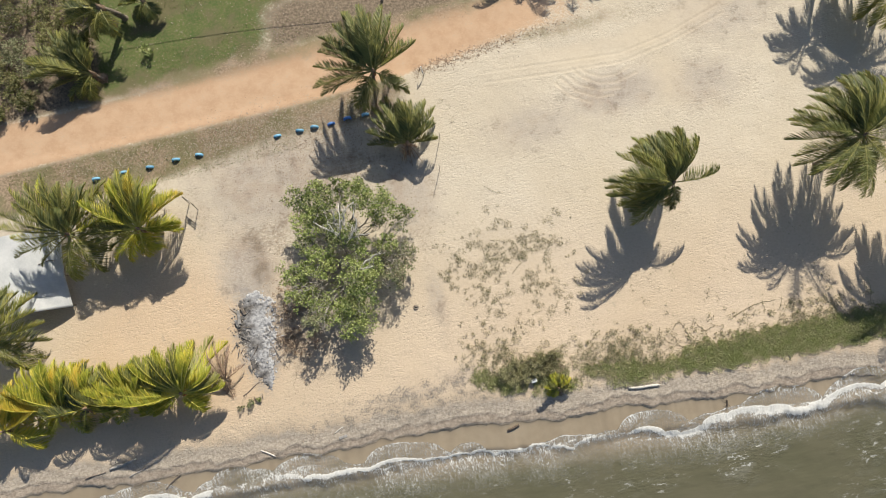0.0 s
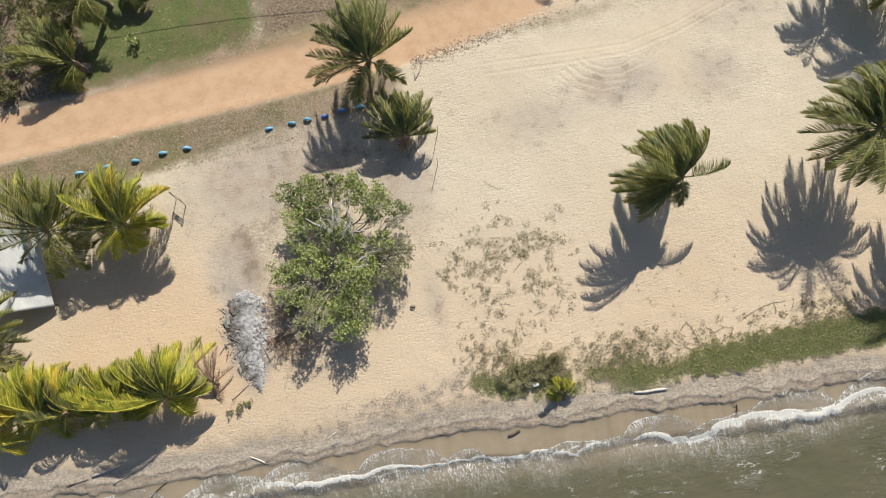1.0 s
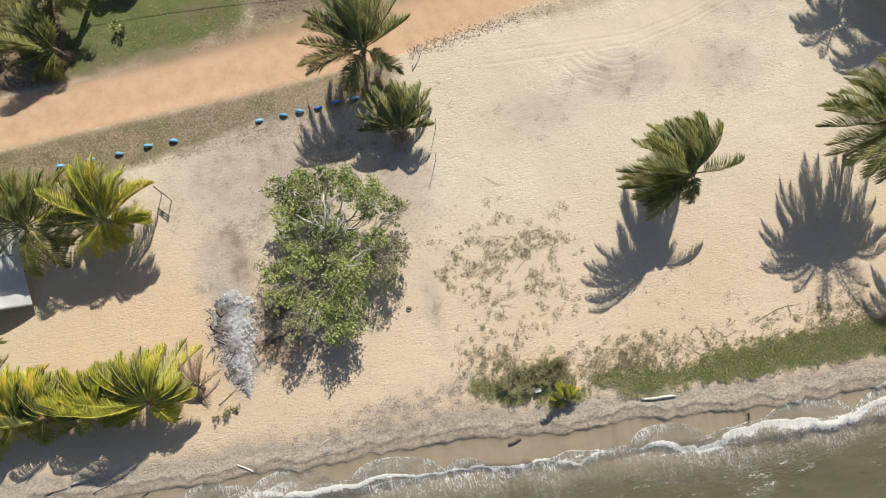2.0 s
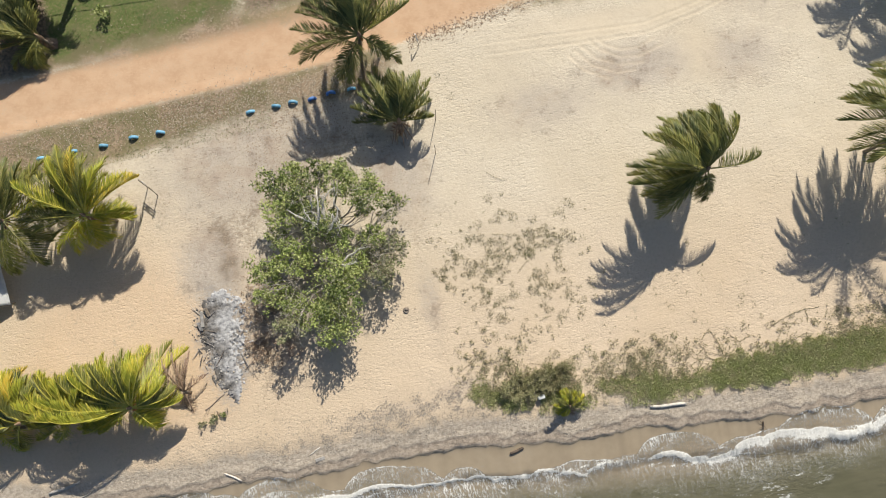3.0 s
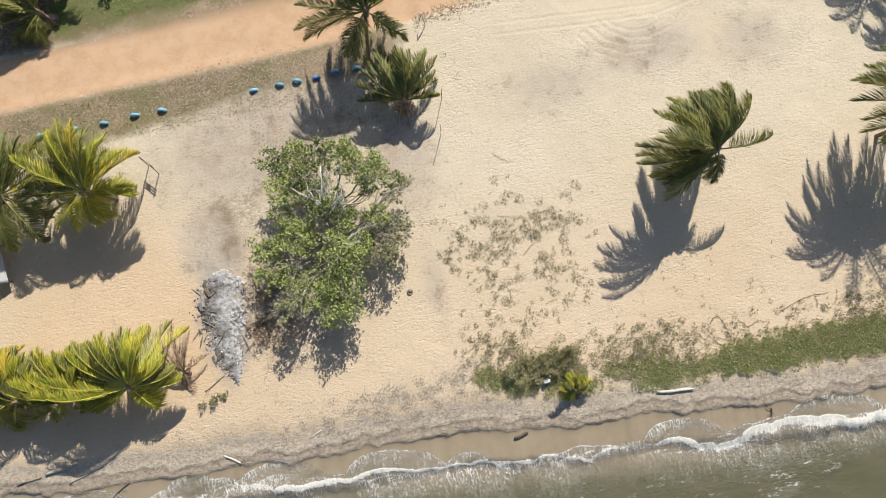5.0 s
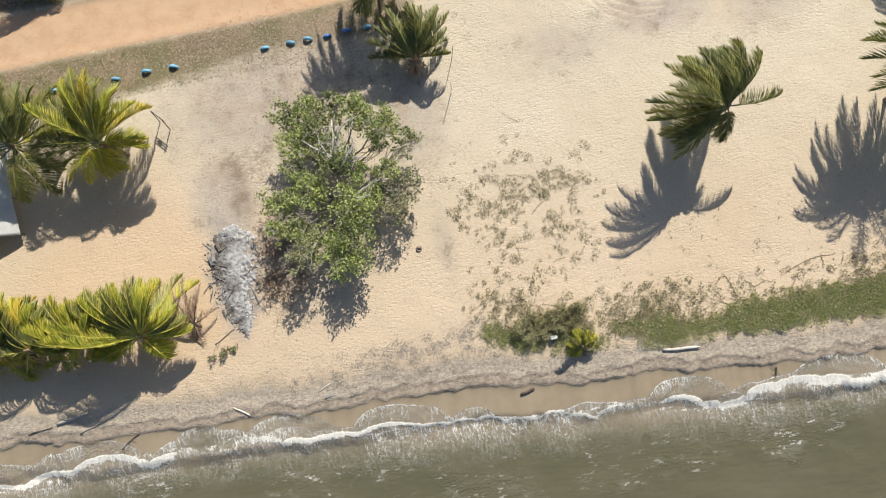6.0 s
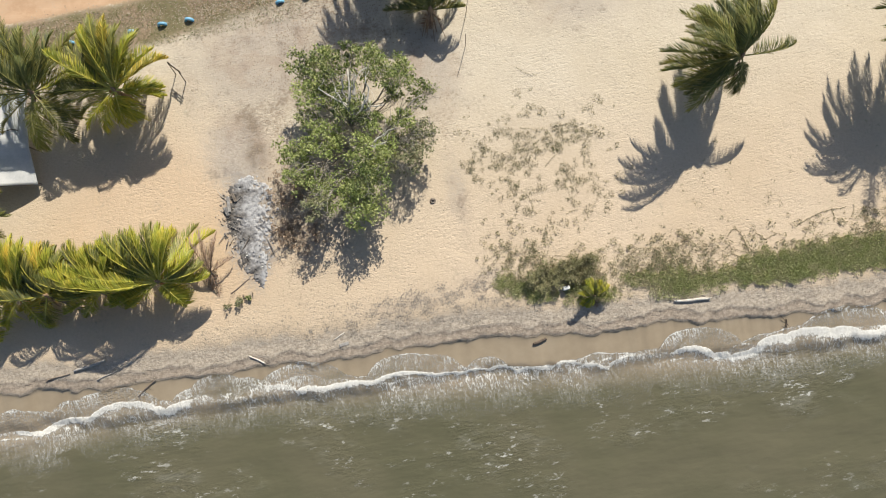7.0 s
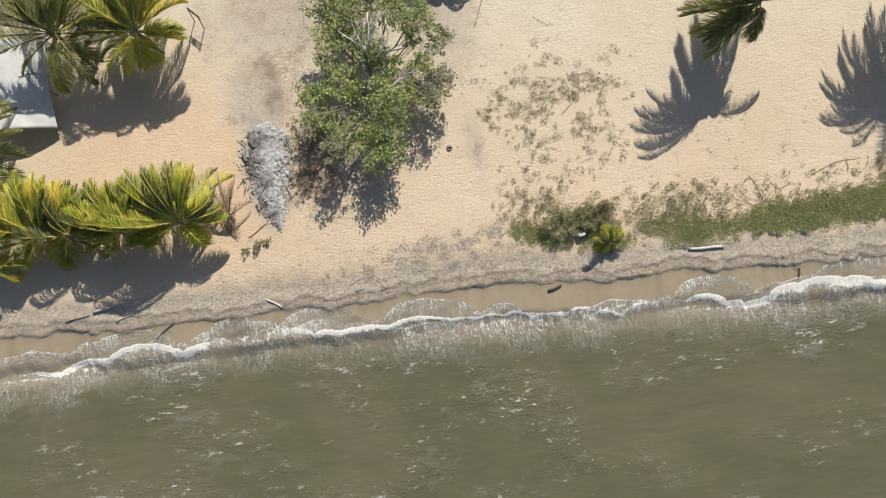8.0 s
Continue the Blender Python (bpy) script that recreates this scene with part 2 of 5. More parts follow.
def ash_surface():
    """Pale ash towards the tree, cinders and soot towards the open sand."""
    m, nt, b = material("pale_grey_ash")
    coarse, mid, fine = grain(nt, 0.9, 4.0), grain(nt, 4.0, 5.0, 0.7), grain(nt, 22.0, 3.0)
    place = node(nt, "ShaderNodeSeparateXYZ", Vector=coords(nt))
    burnt = calc(nt, "ADD", calc(nt, "MULTIPLY", calc(nt, "ADD", place.outputs[0], 11.7), 0.42), calc(nt, "MULTIPLY", calc(nt, "SUBTRACT", coarse, 0.5), 2.6))
    tone = mix(nt, ramp(nt, mid, 0.32, 0.68), (0.045, 0.042, 0.04), (0.19, 0.172, 0.155))
    pale = mix(nt, ramp(nt, mid, 0.3, 0.62), (0.21, 0.21, 0.215), (0.50, 0.495, 0.495))
    tone = mix(nt, ramp(nt, burnt, -0.55, 0.45), tone, pale)
    tone = mix(nt, calc(nt, "MULTIPLY", ramp(nt, fine, 0.58, 0.68), 0.6), tone, (0.09, 0.085, 0.08))
    nt.links.new(tone, b.inputs["Base Color"])
    b.inputs["Roughness"].default_value = 0.95
    relief(nt, b, calc(nt, "ADD", mid, calc(nt, "MULTIPLY", fine, 0.4)), 0.014)
    return m


GROUND = ground_surface()
WATER = water_surface()
FOAM = foam_surface()
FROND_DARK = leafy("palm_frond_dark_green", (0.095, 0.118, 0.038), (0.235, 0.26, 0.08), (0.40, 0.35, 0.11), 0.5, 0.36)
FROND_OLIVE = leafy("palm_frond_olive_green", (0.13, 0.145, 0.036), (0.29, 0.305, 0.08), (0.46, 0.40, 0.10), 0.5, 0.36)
FROND_YELLOW = leafy("palm_frond_yellow_green", (0.25, 0.285, 0.032), (0.48, 0.50, 0.065), (0.68, 0.58, 0.08), 0.5, 0.4, 0.35)
FROND_GOLD = leafy("palm_frond_golden", (0.32, 0.29, 0.04), (0.60, 0.49, 0.06), (0.72, 0.53, 0.08), 0.45, 0.4, 0.4)
FROND_DRY = leafy("palm_frond_dry", (0.20, 0.125, 0.085), (0.40, 0.275, 0.195), (0.48, 0.37, 0.28), 0.8, 0.1)
STALK = plain("palm_stalk", (0.16, 0.16, 0.04), (0.32, 0.29, 0.08), 0.5, 5.0, 0.004)
STALK_YELLOW = plain("yellow_palm_stalk", (0.40, 0.36, 0.05), (0.62, 0.54, 0.10), 0.45, 5.0, 0.004)
STALK_DRY = plain("dry_stalk", (0.20, 0.13, 0.08), (0.34, 0.24, 0.16), 0.85, 5.0, 0.006)
TRUNK = plain("palm_trunk_bark", (0.13, 0.105, 0.08), (0.27, 0.225, 0.17), 0.9, 9.0, 0.02)
NUT = plain("coconut_husk", (0.30, 0.12, 0.03), (0.42, 0.22, 0.05), 0.6, 8.0, 0.005)
BARK = plain("grey_tree_bark", (0.22, 0.195, 0.16), (0.44, 0.405, 0.345), 0.9, 8.0, 0.02)
PALE_BARK = plain("pale_dead_bark", (0.42, 0.39, 0.34), (0.62, 0.59, 0.53), 0.9, 8.0, 0.01)
WEED = plain("grey_dry_weed", (0.24, 0.21, 0.175), (0.38, 0.34, 0.285), 0.95, 9.0, 0.004)
TWIG = plain("bare_twigs", (0.23, 0.19, 0.15), (0.38, 0.33, 0.26), 0.9, 8.0, 0.005)
LEAF = leafy("shrub_leaf_green", (0.12, 0.165, 0.04), (0.38, 0.45, 0.13), (0.52, 0.52, 0.22), 0.5, 0.26)
LEAF_DULL = leafy("shrub_leaf_dull", (0.15, 0.165, 0.07), (0.29, 0.31, 0.15), (0.36, 0.31, 0.20), 0.6, 0.25)
LEAF_DRY = leafy("dry_leaf", (0.24, 0.165, 0.11), (0.45, 0.335, 0.235), (0.52, 0.41, 0.30), 0.8, 0.15)
CREEPER = leafy("beach_creeper_leaf", (0.19, 0.225, 0.075), (0.36, 0.385, 0.15), (0.46, 0.42, 0.24), 0.5, 0.36)
HERB = leafy("beach_herb_leaf", (0.155, 0.15, 0.07), (0.265, 0.25, 0.13), (0.31, 0.26, 0.19), 0.7, 0.2)
FEATHER = leafy("feathery_leaf", (0.19, 0.185, 0.085), (0.32, 0.31, 0.155), (0.32, 0.27, 0.15), 0.6, 0.25)
SCRUB = leafy("scrub_leaf_olive", (0.11, 0.12, 0.035), (0.27, 0.27, 0.09), (0.36, 0.29, 0.14), 0.6, 0.25)
GRASS = leafy("lawn_grass", (0.085, 0.13, 0.025), (0.17, 0.23, 0.05), (0.28, 0.25, 0.10), 0.6, 0.35)
TYRE_BLUE = plain("light_blue_tyre_paint", (0.13, 0.34, 0.52), (0.20, 0.44, 0.62), 0.55, 7.0, 0.006, 0.0, 0.4)
TYRE_DEEP = plain("deep_blue_tyre_paint", (0.06, 0.17, 0.50), (0.10, 0.26, 0.62), 0.55, 7.0, 0.006, 0.0, 0.3)
CANVAS = plain("white_canvas", (0.50, 0.51, 0.50), (0.60, 0.60, 0.585), 0.8, 1.2, 0.02, 0.0, 0.05)
WOOD = plain("weathered_wood", (0.13, 0.105, 0.085), (0.25, 0.21, 0.17), 0.85, 7.0, 0.008)
WOOD_DARK = plain("dark_post_wood", (0.06, 0.045, 0.035), (0.13, 0.10, 0.075), 0.85, 7.0, 0.008)
WOOD_PALE = plain("bleached_driftwood", (0.50, 0.46, 0.40), (0.72, 0.69, 0.63), 0.85, 5.0, 0.015)
WHITE = plain("white_paint", (0.74, 0.74, 0.72), (0.82, 0.82, 0.80), 0.6, 5.0, 0.003)
ASH = ash_surface()
CHAR = plain("charred_rubble", (0.07, 0.07, 0.075), (0.26, 0.25, 0.24), 0.9, 4.0, 0.03, 0.0, 0.6)
STONE = plain("pale_stone", (0.34, 0.29, 0.22), (0.52, 0.45, 0.35), 0.9, 6.0, 0.01)
CABLE = plain("black_cable", (0.02, 0.02, 0.02), (0.04, 0.04, 0.04), 0.6, 6.0, 0.0)
GREY_BOARD = plain("grey_board", (0.28, 0.26, 0.24), (0.42, 0.40, 0.37), 0.8, 5.0, 0.006)

# ---- mesh helpers ----


def joined(name, verts, faces, mat, parent=None, label="", smooth=False):
    """One mesh object from vertices and faces."""
    me = bpy.data.meshes.new(name)
    me.from_pydata([tuple(v) for v in verts], [], faces)
    if smooth:
        me.shade_smooth()
    me.materials.append(mat)
    ob = new(name, me)
    ob.parent = parent
    return tagged(ob, label)


def part(name, bm, mat, parent, label=""):
    me = bpy.data.meshes.new(name)
    bm.to_mesh(me)
    bm.free()
    me.materials.append(mat)
    ob = new(name, me)
    ob.parent = parent
    return tagged(ob, label)


def thing(name, place, label, category, group="", kind="", turn=0.0):
    ob = new(name)
    ob.empty_display_size = 0.2
    ob.matrix_basis = pose(*place, 0, 0, turn)
    return tagged(ob, label, category, group, kind)


class Soup:
    """Vertices and faces gathered for one mesh."""

    def __init__(self):
        self.verts, self.faces = [], []

    def add(self, verts, faces):
        k = len(self.verts)
        self.verts.extend(verts)
        self.faces.extend([tuple(i + k for i in f) for f in faces])

    def tube(self, points, radii, sides=6, cap=True):
        k = len(self.verts)
        n = len(points)
        up = Vector((0.31, 0.2, 0.93))
        for i, p in enumerate(points):
            d = (points[min(i + 1, n - 1)] - points[max(i - 1, 0)]).normalized()
            a = d.cross(up)
            if a.length < 0.05:
                a = d.cross(Vector((1, 0, 0)))
            a.normalize()
            b = d.cross(a)
            for s in range(sides):
                w = 2 * math.pi * s / sides
                self.verts.append(p + (a * math.cos(w) + b * math.sin(w)) * radii[i])
        for i in range(n - 1):
            for s in range(sides):
                t = (s + 1) % sides
                self.faces.append((k + i * sides + s, k + i * sides + t, k + (i + 1) * sides + t, k + (i + 1) * sides + s))
        if cap:
            self.faces.append(tuple(k + s for s in reversed(range(sides))))
            self.faces.append(tuple(k + (n - 1) * sides + s for s in range(sides)))

    def leaf(self, p, along, wide, length, width, fold=0.12):
        """A folded leaf of four faces, pointed at both ends."""
        up = along.cross(wide)
        m = p + along * (length * 0.45)
        k = len(self.verts)
        self.verts.extend((p, m + wide * width * 0.5 + up * fold * width, p + along * length, m - wide * width * 0.5 + up * fold * width))
        self.faces.extend(((k, k + 1, k + 2), (k, k + 2, k + 3)))

    def blade(self, p, along, wide, length, width, sag):
        """A narrow leaflet that bends by sag towards its tip."""
        k = len(self.verts)
        m = p + along * (length * 0.55) + sag * 0.3
        t = p + along * length + sag
        w = wide * (width * 0.5)
        self.verts.extend((p - w * 0.6, p + w * 0.6, m + w, m - w, t))
        self.faces.extend(((k, k + 1, k + 2, k + 3), (k + 3, k + 2, k + 4)))

    def make(self, name, mat, parent=None, label="", smooth=False):
        return joined(name, self.verts, self.faces, mat, parent, label, smooth)


def spread(rng):
    """A random direction."""
    while True:
        v = Vector((rng.uniform(-1, 1), rng.uniform(-1, 1), rng.uniform(-1, 1)))
        if 0.05 < v.length < 1:
            return v.normalized()


def box(bm, size, m=None, bevel=0.0):
    made = bmesh.ops.create_cube(bm, size=1.0, matrix=(m or Matrix()) @ Matrix.Diagonal((*size, 1)))
    if bevel:
        edges = list({e for v in made["verts"] for e in v.link_edges})
        bmesh.ops.bevel(bm, geom=edges, offset=bevel, segments=1, affect="EDGES")


def lattice(x, y, seed):
    """Smooth noise on a plane, 0 to 1, for arrays."""
    ix, iy = np.floor(x).astype(np.int64), np.floor(y).astype(np.int64)
    fx, fy = x - ix, y - iy
    fx, fy = fx * fx * (3 - 2 * fx), fy * fy * (3 - 2 * fy)

    def corner(a, b):
        h = (a * 374761393 + b * 668265263 + seed * 1274126177) & 0xFFFFFFFF
        h = ((h ^ (h >> 13)) * 1274126177) & 0xFFFFFFFF
        return ((h ^ (h >> 16)) & 0xFFFF) / 65535.0

    return (corner(ix, iy) * (1 - fx) + corner(ix + 1, iy) * fx) * (1 - fy) + (corner(ix, iy + 1) * (1 - fx) + corner(ix + 1, iy + 1) * fx) * fy


def fractal(x, y, scale, seed, octaves=3):
    total, weight = 0.0, 0.0
    for o in range(octaves):
        total = total + lattice(x * scale * 2 ** o, y * scale * 2 ** o, seed + o * 17) * 0.5 ** o
        weight += 0.5 ** o
    return total / weight


def step(a, b, v):
    t = np.clip((v - a) / (b - a), 0, 1)
    return t * t * (3 - 2 * t)


# ---- shoreline and ground ----
FOOT_X = [-400, -30, -21, -13, -5, 3.5, 9, 17, 25, 32, 400]
FOOT_Y = [0, -6.5, -7.6, -8.15, -8.6, -9.5, -10.15, -11.0, -11.8, -12.6, -40]
CREST_Y = [0, -6.2, -7.1, -7.5, -7.6, -7.9, -9.3, -9.9, -10.4, -10.8, -40]     # where the plants on the bank end
BREAK_X = [-400, -31, -24, -19.5, -15, -12, -7, -2, 4, 9, 13, 17, 23, 32, 400]
BREAK_Y = [-4, -9.6, -9.5, -9.5, -9.8, -10.0, -10.6, -11.3, -12.1, -12.5, -12.9, -13.3, -13.9, -14.2, -42]
SEA = -0.95


def foot(x):
    return np.interp(x, FOOT_X, FOOT_Y) + (fractal(x, x * 0 + 3.3, 0.45, 5, 3) - 0.5) * 0.8 + (fractal(x, x * 0 + 6.1, 1.7, 15, 4) - 0.5) * 0.6


def ground_height(x, y):
    x, y = np.asarray(x, float), np.asarray(y, float)
    s = y - foot(x)
    z = (fractal(x, y, 0.12, 3, 3) - 0.5) * 0.10 * step(2, 6, s)
    z = z + (fractal(x, y, 0.9, 9, 3) - 0.5) * 0.05 * step(0.3, 1.5, s)
    lumps = (fractal(x, y, 1.3, 21, 3) - 0.5) * 0.08 * step(-0.05, 0.3, s) * (1 - step(1.2, 2.2, s))
    second = step(0.55, 0.68, s + (fractal(x, y * 0 + 8.1, 0.8, 12, 4) - 0.5) * 0.7)
    z = z + lumps - 0.18 * (1 - step(0.8, 2.6, s)) - 0.065 * (1 - second)
    z = z - (0.06 + 0.08 * lattice(x * 0.6, x * 0, 19)) * (1 - step(-0.07, 0.07, s)) - 0.10 * (1 - step(-0.5, 0.9, s))
    z = z - np.clip(-s, 0, 60) * 0.13 - np.clip(-s - 1.8, 0, 60) * 0.3
    z = z - 0.05 * step(17.4, 18.2, y) * (1 - step(20.6, 21.6, y)) * (1 - step(6, 14, x))
    return np.where(s < 0, np.maximum(z, -6.0), z)


HX, HY = np.arange(-60, 70.01, 0.2), np.arange(-25, 60.01, 0.2)
HEIGHTS = ground_height(*np.meshgrid(HX, HY)).tolist()


def height(x, y):
    i, j = min(max((x + 60) / 0.2, 0), 648.9), min(max((y + 25) / 0.2, 0), 423.9)
    a, b = int(i), int(j)
    u, v = i - a, j - b
    return (HEIGHTS[b][a] * (1 - u) + HEIGHTS[b][a + 1] * u) * (1 - v) + (HEIGHTS[b + 1][a] * (1 - u) + HEIGHTS[b + 1][a + 1] * u) * v


def line_gap(x, y, points):
    """The distance of each place from a bent line."""
    best = np.full(x.shape, 1e9)
    for (ax, ay), (bx, by) in zip(points, points[1:]):
        dx, dy = bx - ax, by - ay
        t = np.clip(((x - ax) * dx + (y - ay) * dy) / (dx * dx + dy * dy), 0, 1)
        best = np.minimum(best, np.hypot(x - ax - t * dx, y - ay - t * dy))
    return best


def blob(x, y, cx, cy, rx, ry):
    return np.clip(1.35 - np.hypot((x - cx) / rx, (y - cy) / ry), 0, 1)


def sheet(name, xs, ys, zs, mat, label, category):
    nx, ny = len(xs), len(ys)
    gx, gy = np.meshgrid(xs, ys)
    co = np.stack([gx, gy, zs], -1).reshape(-1, 3)
    i = np.arange(nx * ny).reshape(ny, nx)
    quads = np.stack([i[:-1, :-1], i[:-1, 1:], i[1:, 1:], i[1:, :-1]], -1).reshape(-1, 4)
    me = bpy.data.meshes.new(name)
    me.vertices.add(len(co))
    me.vertices.foreach_set("co", co.astype(np.float32).ravel())
    me.loops.add(quads.size)
    me.loops.foreach_set("vertex_index", quads.astype(np.int32).ravel())
    me.polygons.add(len(quads))
    me.polygons.foreach_set("loop_start", np.arange(0, quads.size, 4, dtype=np.int32))
    me.update(calc_edges=True)
    me.shade_smooth()
    me.materials.append(mat)
    return tagged(new(name, me), label, category, kind="structure")


def masks(ob, name, values):
    layer = ob.data.attributes.new(name, "FLOAT_COLOR", "POINT")
    layer.data.foreach_set("color", np.stack(values, -1).astype(np.float32).ravel())


def build_ground():
    far = np.array([60, 80, 130, 250, 600, 1500, 4000.0])
    xs = np.concatenate([-far[::-1] - 0, np.arange(-46, 10, 0.2), np.arange(10, 28, 0.1), np.arange(28, 54.01, 0.2), far])
    ys = np.concatenate([-far[::-1], np.arange(-20, -13, 0.2), np.arange(-13, -4, 0.1), np.arange(-4, 11, 0.2), np.arange(11, 19, 0.1), np.arange(19, 44.01, 0.2), far])
    x, y = np.meshgrid(xs, ys)
    z = ground_height(x, y)
    for dent in TRACKS:
        gap = line_gap(x, y, dent)
        z = z - 0.012 * (1 - step(0.03, 0.13, gap)) + 0.008 * step(0.08, 0.16, gap) * (1 - step(0.16, 0.28, gap))
    ob = sheet("ground", xs, ys, z, GROUND, "pale trodden beach sand with a dirt road, lawn edge and wet shore", "beach")
    s = y - foot(x)
    low = np.interp(x, [-30, -4, 4, 11, 30], [17.2, 17.2, 17.7, 18.6, 18.6])
    high = np.interp(x, [-28, -18, -9, -2, 10, 30], [21.2, 21.0, 21.7, 22.1, 22.3, 23.0])
    blend = 0.5 + 0.9 * step(3, 8, x)
    road = step(-blend, blend, y - low) * step(-0.6, 0.6, high - y) * (1 - 0.85 * step(9, 22, x))
    lawn = step(-0.5, 1.0, y - high) * (1 - step(10, 16, x)) * (0.85 + 0.15 * (1 - step(-7, -3, x)))
    lawn = lawn * (0.7 + 0.3 * step(0.5, 2.0, y - high))
    bare = step(-8.5, -4.5, x) * (1 - step(24.8, 27.0, y))
    lawn = lawn * (1 - 0.8 * bare)
    litter = step(-0.2, 1.2, y - np.interp(x, [-30, -18, -12, -8, 0, 3], [13.3, 13.2, 14.0, 14.6, 14.2, 15.5])) * step(-0.4, 0.3, low - y) * (1 - step(1.0, 4.0, x)) * 0.95
    litter = np.maximum(litter, 0.95 * blob(x, y, -14, 21.9, 16, 1.2))
    litter = np.maximum(litter, 0.95 * blob(x, y, 3, 22.6, 13, 1.3))
    litter = np.maximum(litter, 0.62 * blob(x, y, 6, 25.5, 10, 3.0))
    litter = np.maximum(litter, 0.50 * blob(x, y, 16, 18.4, 7, 0.7))
    litter = np.maximum(litter, 0.5 * bare * step(0.0, 1.2, y - high) * (1 - step(8, 14, x)))
    grey = 0.72 * blob(x, y, -8, 11.5, 8.5, 5.4)
    for cx, cy, rx, ry, k in ((-11.4, 5.6, 2.6, 3.4, 0.95), (-6.5, 2.2, 4.2, 4.5, 0.75), (1.2, 8.6, 2.8, 4.5, 0.75), (18.6, 12.4, 4.5, 2.2, 0.78), (25.5, 11.6, 3.4, 2.4, 0.66), (12, 11.2, 4.5, 2.2, 0.58), (29, 17, 6, 4, 0.55), (1.6, 0.2, 0.9, 3.0, 0.55), (-23, 12.5, 7, 2.2, 0.6), (-2, -6.1, 5, 0.7, 0.42), (2.3, -5.6, 2.5, 0.9, 0.45)):
        grey = np.maximum(grey, k * blob(x, y, cx, cy, rx, ry))
    wrack = step(-0.1, 0.15, s) * (1 - step(1.2, 2.3, s)) * 0.95
    wet = 1 - step(-0.12, 0.05, s)
    soil = np.maximum(step(-19.0, -20.5, x) * step(20.6, 22.0, y), 0.42 * blob(x, y, -9.0, 0.8, 1.7, 4.2))
    soil = np.maximum(soil, 0.3 * blob(x, y, -5, 4, 4.5, 5.5))
    soil = np.maximum(soil, 0.38 * blob(x, y, -10.6, 5.2, 1.8, 2.4))
    soil = np.maximum(soil, 0.40 * blob(x, y, -9.6, 7.4, 3.6, 2.2))
    soil = np.maximum(soil, 0.36 * blob(x, y, -3.0, 11.6, 5.0, 2.0))
    soil = np.maximum(soil, 0.40 * blob(x, y, -8.8, 0.0, 2.0, 3.8))
    soil = np.maximum(soil, 0.9 * bare * step(-0.2, 1.0, y - high) * (1 - step(8, 14, x)))
    track = np.zeros_like(x)
    for dent in TRACKS:
        track = np.maximum(track, (0.6 - 0.6 * step(0.05, 0.25, line_gap(x, y, dent))) * step(9, 15, x))
    track = np.maximum(track, 0.8 * blob(x, y, 23.0, 12.6, 1.4, 2.2))
    track = np.maximum(track, 0.9 * (1 - step(0.6, 1.5, line_gap(x, y, [(9, 16.8), (15.3, 15.9), (19.8, 15.7), (24, 16.6), (32, 19.2)]))) * step(8, 17, x))
    warm = np.clip(0.05 + 0.85 * blob(x, y, -18, 3, 8, 7) + 0.6 * (1 - step(-4, 9, y)), 0, 1)
    layer = ob.data.attributes.new("soot", "FLOAT", "POINT")
    soot = 0.85 * blob(x, y, -11.7, 0.7, 1.75, 3.8)
    layer.data.foreach_set("value", soot.astype(np.float32).ravel())
    layer = ob.data.attributes.new("shelf", "FLOAT", "POINT")
    shelf = step(-0.02, 0.1, s) * (1 - step(0.58, 0.7, s + (fractal(x, y * 0 + 8.1, 0.8, 12, 4) - 0.5) * 0.7))
    layer.data.foreach_set("value", shelf.astype(np.float32).ravel())
    layer = ob.data.attributes.new("warmth", "FLOAT", "POINT")
    layer.data.foreach_set("value", warm.astype(np.float32).ravel())
    masks(ob, "zone_a", (road, lawn, litter, grey))
    masks(ob, "zone_b", (wrack, wet, soil, track))


TRACKS = [
    [(9, 16.3), (15.3, 15.7), (19.8, 15.3), (23.6, 15.9), (28.6, 17.4)],
    [(9, 15.5), (15.3, 14.9), (19.8, 14.6), (23.6, 15.2), (28.6, 16.6)],
    [(16.4, 15.0), (16.9, 14.4), (17.9, 13.8), (19.0, 13.7), (20.2, 14.1)],
    [(15.9, 15.0), (16.5, 14.1), (17.7, 13.3), (19.0, 13.1), (20.6, 13.5)],
    [(15.3, 14.7), (16.1, 13.6), (17.5, 12.8), (19.1, 12.6)],
    [(14.9, 14.4), (15.7, 13.2), (17.2, 12.3), (18.4, 12.2)],
    [(14.4, 14.1), (15.2, 12.9), (16.6, 12.0)],
]
build_ground()


def surf_line(x):
    return np.interp(x, BREAK_X, BREAK_Y) + (fractal(x, x * 0 + 1.7, 0.22, 31, 3) - 0.5) * 1.2


def scallops(seed, gap, low, high, deep):
    """Overlapping rounded fronts along the shore: middle, half width and reach of each."""
    pick = random.Random(seed)
    found, x = [], -48.0
    while x < 56:
        half = pick.uniform(low, high)
        found.append((x, half, deep * pick.uniform(0.25, 1.0) * min(1.0, half / high + 0.35)))
        x += gap * pick.uniform(0.5, 1.5)
    return found


BREAKERS = scallops(14, 1.3, 0.6, 2.6, 1.15)
FRONTS, FRONTS_BEHIND = scallops(5, 2.0, 1.3, 3.4, 2.2), scallops(9, 1.7, 0.9, 2.6, 1.4)


def reach_of(x, fronts):
    far = np.zeros(x.shape) + 0.12
    for middle, half, deep in fronts:
        far = np.maximum(far, deep * np.sqrt(np.clip(1 - ((x - middle) / half) ** 2, 0, 1)) ** 0.8)
    return far


def swash_line(x):
    return surf_line(x) + reach_of(x, FRONTS) + 0.22 * (fractal(x, x * 0, 1.1, 8, 3) - 0.5)


